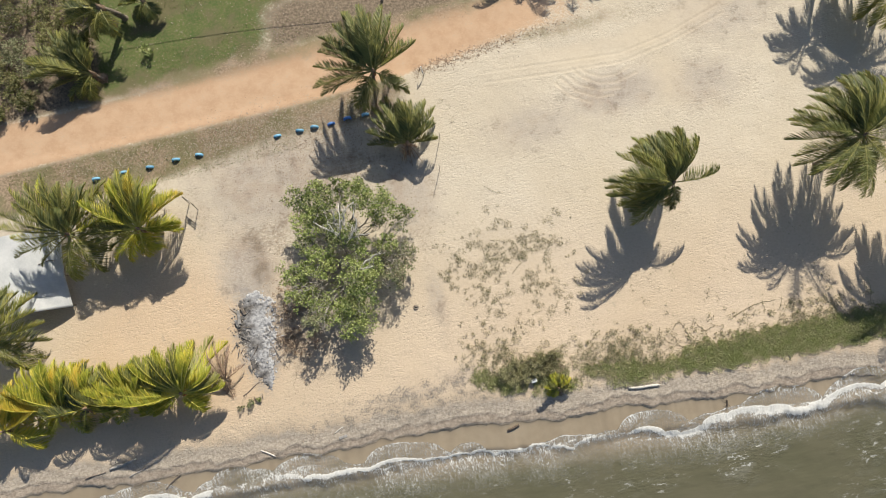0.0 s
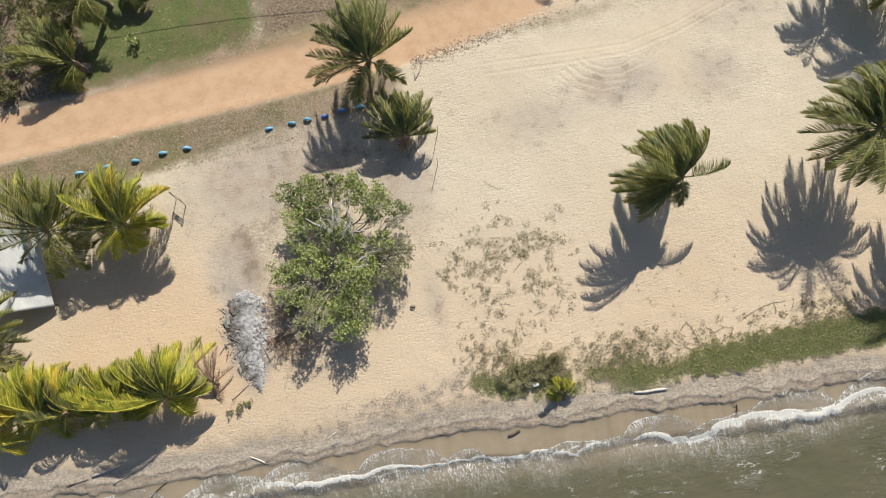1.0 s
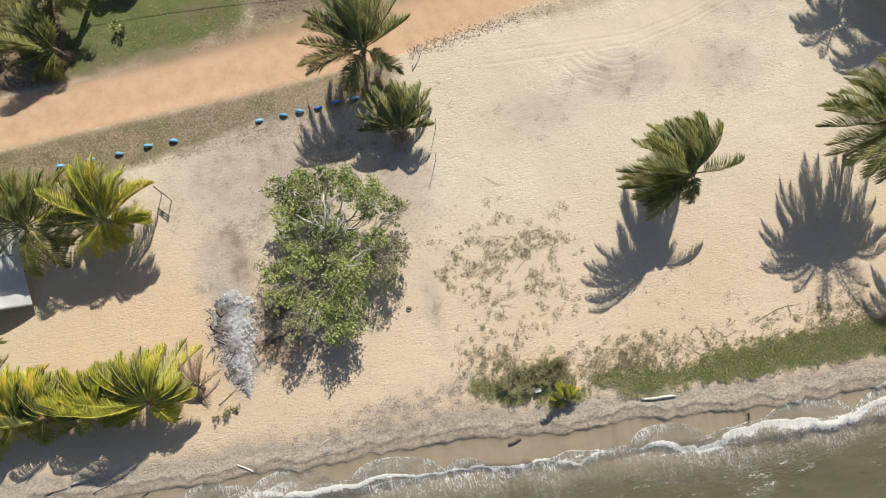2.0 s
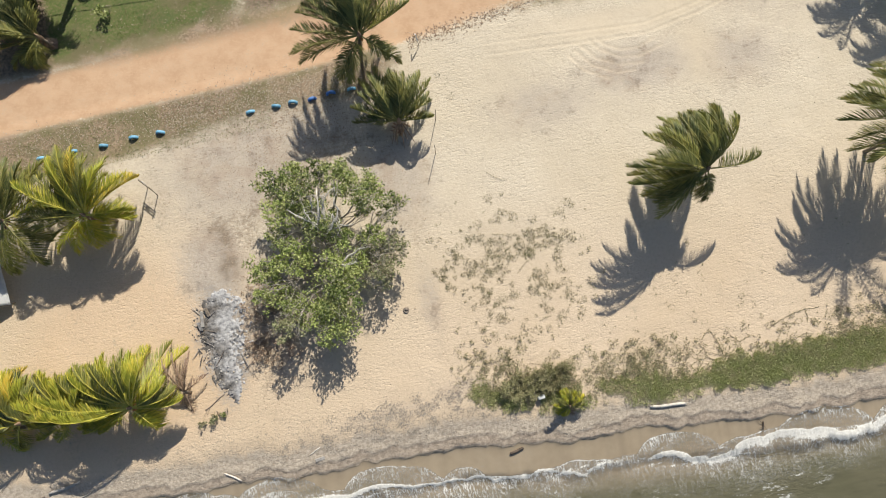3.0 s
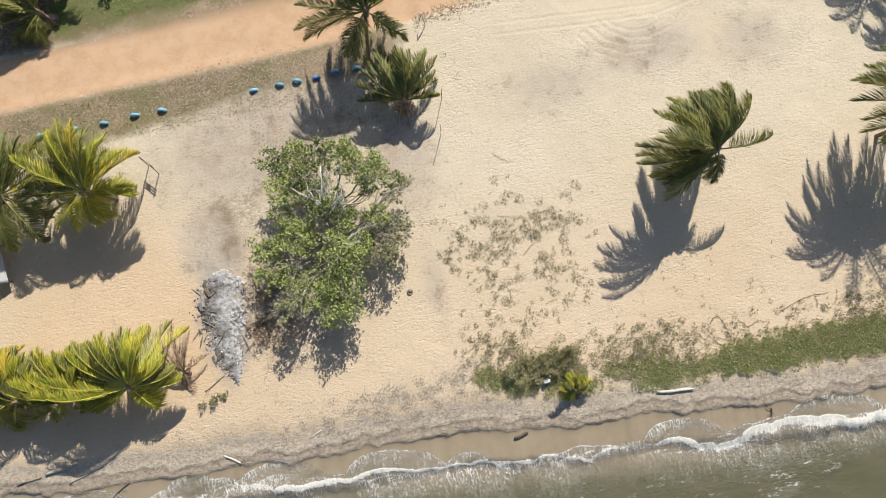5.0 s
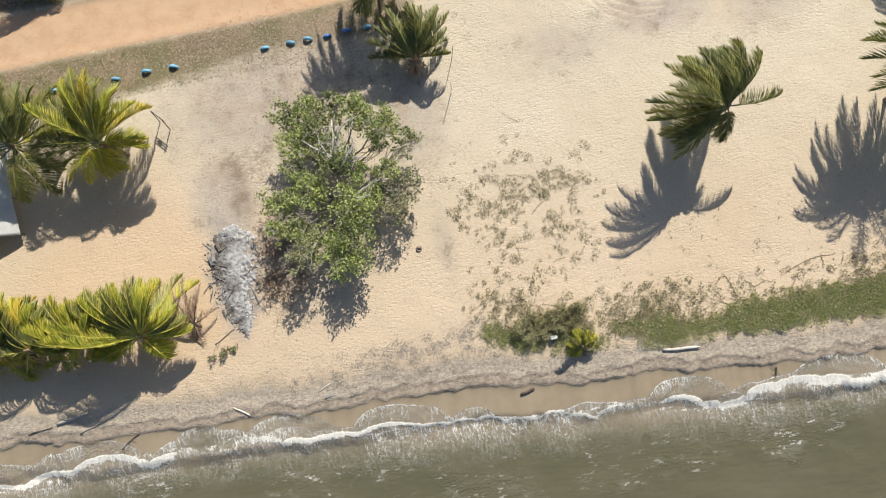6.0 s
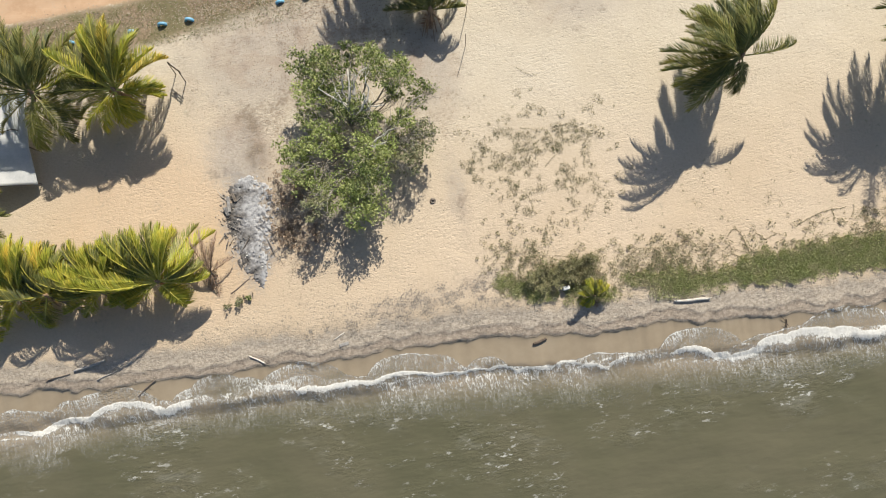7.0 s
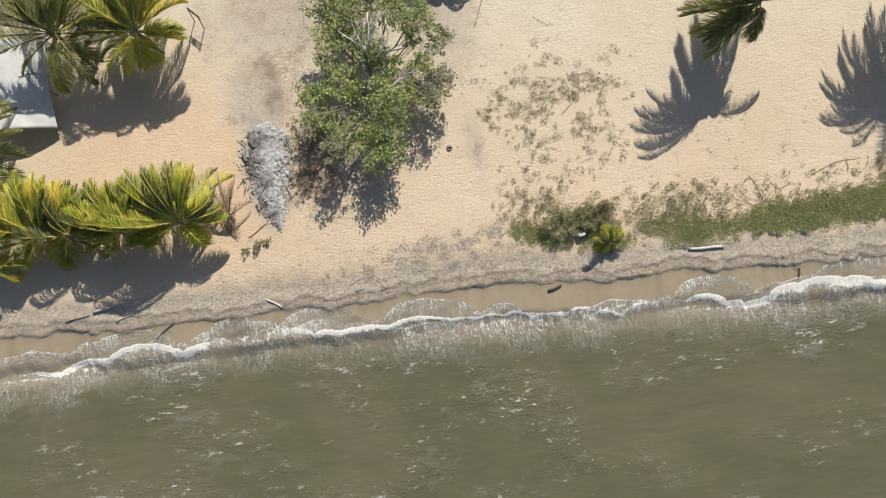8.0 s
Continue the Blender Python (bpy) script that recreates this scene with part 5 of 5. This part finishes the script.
def tyre(x, y, mat, label, turn, tilt, sink):
    th = thing("half_buried_tyre", (x, y, height(x, y) - sink), label, "tyre", "row of blue tyres along the road", turn=turn)
    m = Matrix.Rotation(radians(tilt), 4, "X")
    outer, inner = Soup(), Soup()
    n = 18
    profile = [(-0.07, 0.19), (-0.105, 0.23), (-0.105, 0.29), (-0.08, 0.325), (0.08, 0.325), (0.105, 0.29), (0.105, 0.23), (0.07, 0.19)]
    for soup, prof in ((outer, profile), (inner, [(-0.062, 0.20), (-0.092, 0.235), (-0.092, 0.285), (-0.07, 0.305), (0.07, 0.305), (0.092, 0.285), (0.092, 0.235), (0.062, 0.20)])):
        verts, faces = [], []
        for i in range(n + 1):
            a = math.pi * (i / n * 1.16 - 0.08)
            for w, r in prof:
                lug = 0.008 if (i % 2 and abs(w) < 0.09 and r > 0.31) else 0.0
                verts.append(m @ Vector(((r + lug) * math.cos(a), w, (r + lug) * math.sin(a))))
        k = len(prof)
        for i in range(n):
            for j in range(k - 1):
                faces.append((i * k + j, i * k + j + 1, (i + 1) * k + j + 1, (i + 1) * k + j))
        soup.add(verts, faces)
    outer.make("casing", mat, th, smooth=True)
    inner.make("inner_lining", CABLE, th, "black rubber inside", smooth=True)


rng = random.Random(131)
for k, x in enumerate((-21.4, -19.3, -17.25, -15.2, -13.4, -7.3, -5.55, -4.4, -3.1, -1.8, -0.4)):
    deep = 8 <= k <= 9
    tyre(x, 15.15 + rng.uniform(-0.06, 0.06), TYRE_DEEP if deep else TYRE_BLUE,
         "deep blue painted half-buried tyre in leaf litter" if deep else "light blue painted half-buried tyre beside the road", rng.uniform(-14, 10), rng.uniform(-8, 8), rng.uniform(0.04, 0.14))

# ---- white canvas shelter ----


def shelter():
    o = (-26.2, 8.3, 0.0)
    th = thing("canvas_shelter", (o[0], o[1], height(o[0], o[1])), "low white canvas shelter on dark poles beside palms", "tent")

    def roof(x, y):
        u, v = x / 2.1, y / 3.7
        z = 1.25 - 0.28 * max(0.0, u) ** 2 - 0.06 * v - 0.10 * (1 - abs(v)) * (1 - min(1, abs(u)))
        if v < 0.0:
            z -= 1.1 * max(0.0, u - 0.1) * -v
        return z + 0.03 * math.sin(x * 3.1 + y * 1.7) * 0.6

    verts, faces = [], []
    nx, ny = 28, 30
    for layer in (0.0, -0.02):
        for j in range(ny + 1):
            for i in range(nx + 1):
                u, v = -2.6 + 4.6 * i / nx, -2.25 + 5.95 * j / ny
                verts.append((u + 0.12 * v * 0.3, v - 0.05 * u, roof(u, v) + layer))
    w = nx + 1
    size = w * (ny + 1)
    for j in range(ny):
        for i in range(nx):
            q = j * w + i
            faces.append((q, q + 1, q + w + 1, q + w))
            faces.append((q + size, q + w + size, q + w + 1 + size, q + 1 + size))
    rim = [j * w + nx for j in range(ny + 1)]
    low = [i for i in range(nx + 1)]
    for line in (rim, low):
        for a, b in zip(line, line[1:]):
            faces.append((a, a + size, b + size, b))
    joined("canopy", verts, faces, CANVAS, th, smooth=True)
    hem = Soup()
    hem.tube([Vector(verts[i]) - Vector((0, 0.01, 0.03)) for i in low], [0.025] * len(low), 6)
    hem.make("hem", WOOD_DARK, th, "dark edge pole")
    for x, y in ((1.85, -2.2), (1.95, 3.5), (-2.5, -2.1), (-2.5, 3.5), (1.95, 0.0)):
        pole = Soup()
        pole.tube([Vector((x, y, -0.1)), Vector((x, y, roof(x, y) - 0.03))], [0.035, 0.03], 8)
        pole.make("pole", WOOD_DARK, th)
    bar = Soup()
    bar.tube([Vector((0.4, 1.1, roof(0.4, 1.1) + 0.06)), Vector((1.2, 1.25, roof(1.2, 1.25) + 0.07)), Vector((2.2, 0.9, 0.8))], [0.03, 0.03, 0.03], 7)
    bar.make("brace", WOOD_DARK, th, "dark brace pole lying over the canvas")


shelter()

# ---- small sign, stakes, pole ----


def sign():
    th = thing("notice_board", (-14.47, 11.37, height(-14.47, 11.37)), "small wooden slatted notice board on two posts in sand", "sign", turn=-49)
    for x in (-0.43, 0.43):
        bm = bmesh.new()
        box(bm, (0.05, 0.045, 1.5), pose(x, 0.0, 0.65, -9), 0.006)
        part("post", bm, WOOD_DARK, th)
    for k in range(3):
        bm = bmesh.new()
        box(bm, (1.06, 0.022, 0.085), pose(0, 0.10 + 0.024 * k, 0.98 + 0.15 * k, -9), 0.006)
        part("slat", bm, WOOD, th)
    bm = bmesh.new()
    box(bm, (0.30, 0.02, 0.34), pose(-0.12, 0.15, 1.13, -9), 0.004)
    part("notice", bm, WHITE, th, "blank white notice")


sign()


def stake(x, y, h, lean, mat, label, cap=False):
    th = thing("stake", (x, y, height(x, y)), label, "stake", "thin stakes in the sand")
    s = Soup()
    top = Vector((lean[0], lean[1], h))
    s.tube([Vector((0, 0, -0.2)), top * 0.5 + Vector((0.01, 0, 0)), top], [0.024, 0.021, 0.016], 7)
    s.make("rod", mat, th, smooth=True)
    if cap:
        c = Soup()
        c.tube([top * 0.45, top * 1.02], [0.04, 0.04], 8)
        c.make("sleeve", WHITE, th, "white painted top")
        f = bmesh.new()
        box(f, (0.02, 0.16, 0.34), pose(top.x * 0.8 - 0.14, top.y * 0.8, h * 0.75, 0, 12), 0.004)
        part("tag", f, WOOD_DARK, th, "dark hanging tag")


stake(4.6, 11.8, 1.75, (0.06, 0.05), WOOD, "thin brown wooden stake standing in the sand")
stake(4.1, 9.6, 1.7, (-0.02, 0.02), WOOD, "thin brown wooden stake standing in the sand")
stake(4.7, 17.1, 1.05, (-0.15, 0.35), WOOD, "leaning stake with a white painted top", True)


def utility_pole(x, y, h):
    th = thing("utility_pole", (x, y, 0), "plain wooden utility pole carrying one cable", "pole", "poles along the road")
    s = Soup()
    s.tube([Vector((0, 0, -0.4)), Vector((0, 0, h * 0.5)), Vector((0, 0, h))], [0.13, 0.115, 0.10], 12)
    s.make("shaft", WOOD, th, smooth=True)
    bm = bmesh.new()
    box(bm, (0.1, 0.9, 0.1), pose(0, 0, h - 0.25), 0.01)
    part("crossarm", bm, WOOD_DARK, th)


utility_pole(5.5, 29.5, 6.0)
utility_pole(-34.0, 31.8, 6.0)
wire = Soup()
pts = [Vector((5.5 - 39.5 * i / 24, 29.5 + 2.3 * i / 24, 5.85 - 0.9 * math.sin(math.pi * i / 24))) for i in range(25)]
wire.tube(pts, [0.022] * 25, 5)
tagged(wire.make("overhead_cable", CABLE), "black overhead cable strung between wooden poles", "cable")

# ---- ash heap ----


ASH_Y, ASH_HALF, ASH_MID = [-3.6, -2.6, -1.2, 0.4, 1.8, 2.8, 3.5], [0.35, 0.75, 1.35, 1.95, 1.95, 1.45, 0.6], [0.25, 0.15, -0.05, 0.0, 0.0, 0.1, 0.55]


def ash_heap():
    rng = random.Random(141)
    cx, cy = -11.75, 0.4
    th = thing("ash_heap", (cx, cy, height(cx, cy)), "burnt heap of pale grey ash with charred debris on sand", "ash heap")
    nx, ny = 130, 190
    gx, gy = np.meshgrid(np.linspace(-2.7, 2.7, nx), np.linspace(-4.0, 3.8, ny))
    wide, mid = np.interp(gy, ASH_Y, ASH_HALF), np.interp(gy, ASH_Y, ASH_MID)
    r = np.abs(gx - mid) / wide
    ragged = (fractal(gx, gy, 1.6, 151, 4) - 0.5) * 1.3 + (fractal(gx, gy, 7.0, 153, 3) - 0.5) * 1.1
    edge = np.clip(0.98 - r + ragged, 0, 1) * step(0, 0.5, 3.8 - gy) * step(0, 0.6, gy + 4.0)
    z = step(0.0, 0.8, edge) * (0.01 + 0.06 * fractal(gx, gy, 0.9, 161, 3) + 0.035 * fractal(gx, gy, 4.5, 163, 4) + 0.03 * fractal(gx, gy, 11.0, 165, 2)) - 0.06 * (1 - step(0.0, 0.5, edge)) - 0.012
    verts = np.stack([gx, gy, z], -1).reshape(-1, 3)
    faces = []
    flat = edge.ravel() > 0.0
    for j in range(ny - 1):
        for i in range(nx - 1):
            q = j * nx + i
            if flat[q] or flat[q + 1] or flat[q + nx] or flat[q + nx + 1]:
                faces.append((q, q + 1, q + nx + 1, q + nx))
    joined("ash", verts, faces, ASH, th, smooth=True)
    for k in range(230):
        a = rng.uniform(-3.2, 3.0)
        w, m = float(np.interp(a, ASH_Y, ASH_HALF)), float(np.interp(a, ASH_Y, ASH_MID))
        u = -rng.uniform(0.25, 1.0) if rng.random() < 0.72 else rng.uniform(-0.3, 1.05)
        bm = bmesh.new()
        bmesh.ops.create_icosphere(bm, subdivisions=1, radius=1.0)
        for v in bm.verts:
            v.co *= rng.uniform(0.7, 1.2)
        s = 0.022 + 0.06 * rng.random() ** 2
        bmesh.ops.transform(bm, matrix=pose(m + u * w, a, 0.06 * max(0.0, 1 - abs(u)) + 0.02, rng.uniform(0, 180), rng.uniform(0, 180), 0) @ Matrix.Diagonal((s, s * rng.uniform(0.5, 1.0), s * 0.6, 1)), verts=bm.verts)
        part("lump", bm, rng.choice((CHAR, CHAR, CHAR, WOOD_PALE, ASH, ASH, STONE)), th)
    for k in range(22):
        a = rng.uniform(-2.8, 2.8)
        x = rng.choice((rng.uniform(-1.8, -0.2), rng.uniform(-1.6, 1.4)))
        s = Soup()
        t = rng.choice((rng.gauss(0.75, 0.25), rng.uniform(0, 3.14)))
        d = Vector((math.cos(t), math.sin(t), rng.uniform(-0.1, 0.15))) * rng.uniform(0.12, 0.55)
        p = Vector((x, a, 0.09))
        s.tube([p - d, p, p + d], [0.018, 0.026, 0.013], 5)
        s.make("burnt_stick", rng.choice((CHAR, WOOD, GREY_BOARD)), th)
    for x, y, turn, mat in ((-1.0, 1.95, -6, GREY_BOARD), (-1.22, 1.5, 10, CHAR), (-0.62, 2.3, 14, WOOD)):
        bm = bmesh.new()
        box(bm, (0.2, 1.0 if mat is GREY_BOARD else 0.6, 0.14), pose(x, y, 0.14, 8, 0, turn), 0.03)
        part("log", bm, mat, th, "weathered half-burnt log")


ash_heap()

# ---- driftwood and small finds on the shore ----


def driftwood(x, y, length, r, turn, mat, label, name="driftwood", twigs=0, seed=1):
    rng = random.Random(seed)
    th = thing(name, (x, y, height(x, y)), label, "driftwood", "driftwood along the shore", turn=turn)
    s = Soup()
    n = 9
    pts = [Vector(((i / n - 0.5) * length, 0.022 * length * math.sin(i * 0.7 + seed) * 0.6, r * 0.75 + 0.02 * math.sin(i + seed))) for i in range(n + 1)]
    for p in pts:
        q = th.matrix_basis @ p
        p.z = height(q.x, q.y) - th.matrix_basis.translation.z + r * 0.55
    s.tube(pts, [r * (0.75 + 0.25 * math.sin(math.pi * i / n) + rng.uniform(-0.1, 0.1)) for i in range(n + 1)], 8)
    s.make("stem", mat, th, smooth=True)
    for k in range(twigs):
        t = Soup()
        a = pts[rng.randint(1, n - 1)]
        w = rng.uniform(-1.2, 1.2) + (3.14 if rng.random() < 0.4 else 0)
        e = a + Vector((math.cos(w), math.sin(w), 0.25)) * rng.uniform(0.25, 0.6)
        t.tube([a, a.lerp(e, 0.5) + UP * 0.04, e], [r * 0.4, r * 0.3, r * 0.15], 5)
        t.make("twig", mat, th)


driftwood(14.6, -9.4, 2.2, 0.10, -8, WOOD_PALE, "bleached white driftwood log below the green bank", twigs=1, seed=3)
driftwood(-12.7, -7.6, 1.15, 0.05, -38, WOOD_PALE, "pale bleached stick on the eroded bank", seed=4)
driftwood(-19.8, -7.95, 1.5, 0.05, 32, WOOD, "brown forked driftwood branch on wet sand", twigs=5, seed=5)
driftwood(-22.0, -6.7, 1.3, 0.045, 15, GREY_BOARD, "weathered driftwood branch under palms", seed=6)
driftwood(-22.9, -5.9, 2.0, 0.11, 8, GREY_BOARD, "grey driftwood log under the palm row", seed=7)
driftwood(4.8, -10.05, 0.9, 0.09, 12, WOOD_DARK, "dark waterlogged driftwood on wet sand", seed=8)
driftwood(-12.9, -2.9, 1.5, 0.035, 28, WOOD, "thin fallen dead branch beside the ash heap", twigs=3, seed=9)
driftwood(-7.4, -7.2, 0.75, 0.035, 24, WOOD_PALE, "thin pale stick on the beach", seed=10)
driftwood(-25.0, -6.2, 1.6, 0.045, 6, WOOD, "dark driftwood branch under palms", twigs=2, seed=12)
driftwood(20.2, -12.0, 0.5, 0.05, 80, WOOD_DARK, "small dark twig clump in wet sand", twigs=4, seed=13)


def slab(name, x, y, size, turn, mat, label, category):
    th = thing(name, (x, y, height(x, y)), label, category, turn=turn)
    bm = bmesh.new()
    box(bm, size, pose(0, 0, size[2] * 0.5 - 0.03, 4, 3), min(size) * 0.2)
    part("panel", bm, mat, th)


slab("plank_end", -7.2, -7.75, (0.6, 0.2, 0.08), 6, GREY_BOARD, "short grey plank lying on the eroded bank", "plank")
slab("white_box", 7.0, -7.1, (0.44, 0.24, 0.42), 4, WHITE, "small white box in shore plants", "box")
slab("pale_scrap", -14.6, 9.0, (0.22, 0.14, 0.04), 20, STONE, "crumpled pale scrap on sand", "litter")


def stump(x, y):
    rng = random.Random(171)
    th = thing("stump", (x, y, height(x, y)), "small round grey-brown stump in open sand", "stump")
    s = Soup()
    s.tube([Vector((0, 0, -0.08)), Vector((0, 0, 0.02)), Vector((0.01, 0.01, 0.055)), Vector((0.01, 0, 0.06))], [0.21, 0.20, 0.18, 0.08], 12)
    s.make("wood", WOOD, th)


stump(0.0, 0.0)

lumps = Soup()
for k in range(220):
    x, y = rng.uniform(-24, 32), rng.uniform(-6, 17)
    z, s = height(x, y), rng.uniform(0.02, 0.05)
    ring = [Vector((x + math.cos(a) * s * rng.uniform(0.7, 1.2), y + math.sin(a) * s * rng.uniform(0.7, 1.2), z - 0.01)) for a in (0, 1.05, 2.1, 3.14, 4.2, 5.2)]
    j = len(lumps.verts)
    lumps.verts.extend(ring + [Vector((x, y, z + s * 0.8))])
    lumps.faces.extend([(j + i, j + (i + 1) % 6, j + 6) for i in range(6)])
tagged(lumps.make("beach_scraps", TWIG), "small dark scraps and pebbles scattered on sand", "debris", kind="stuff")
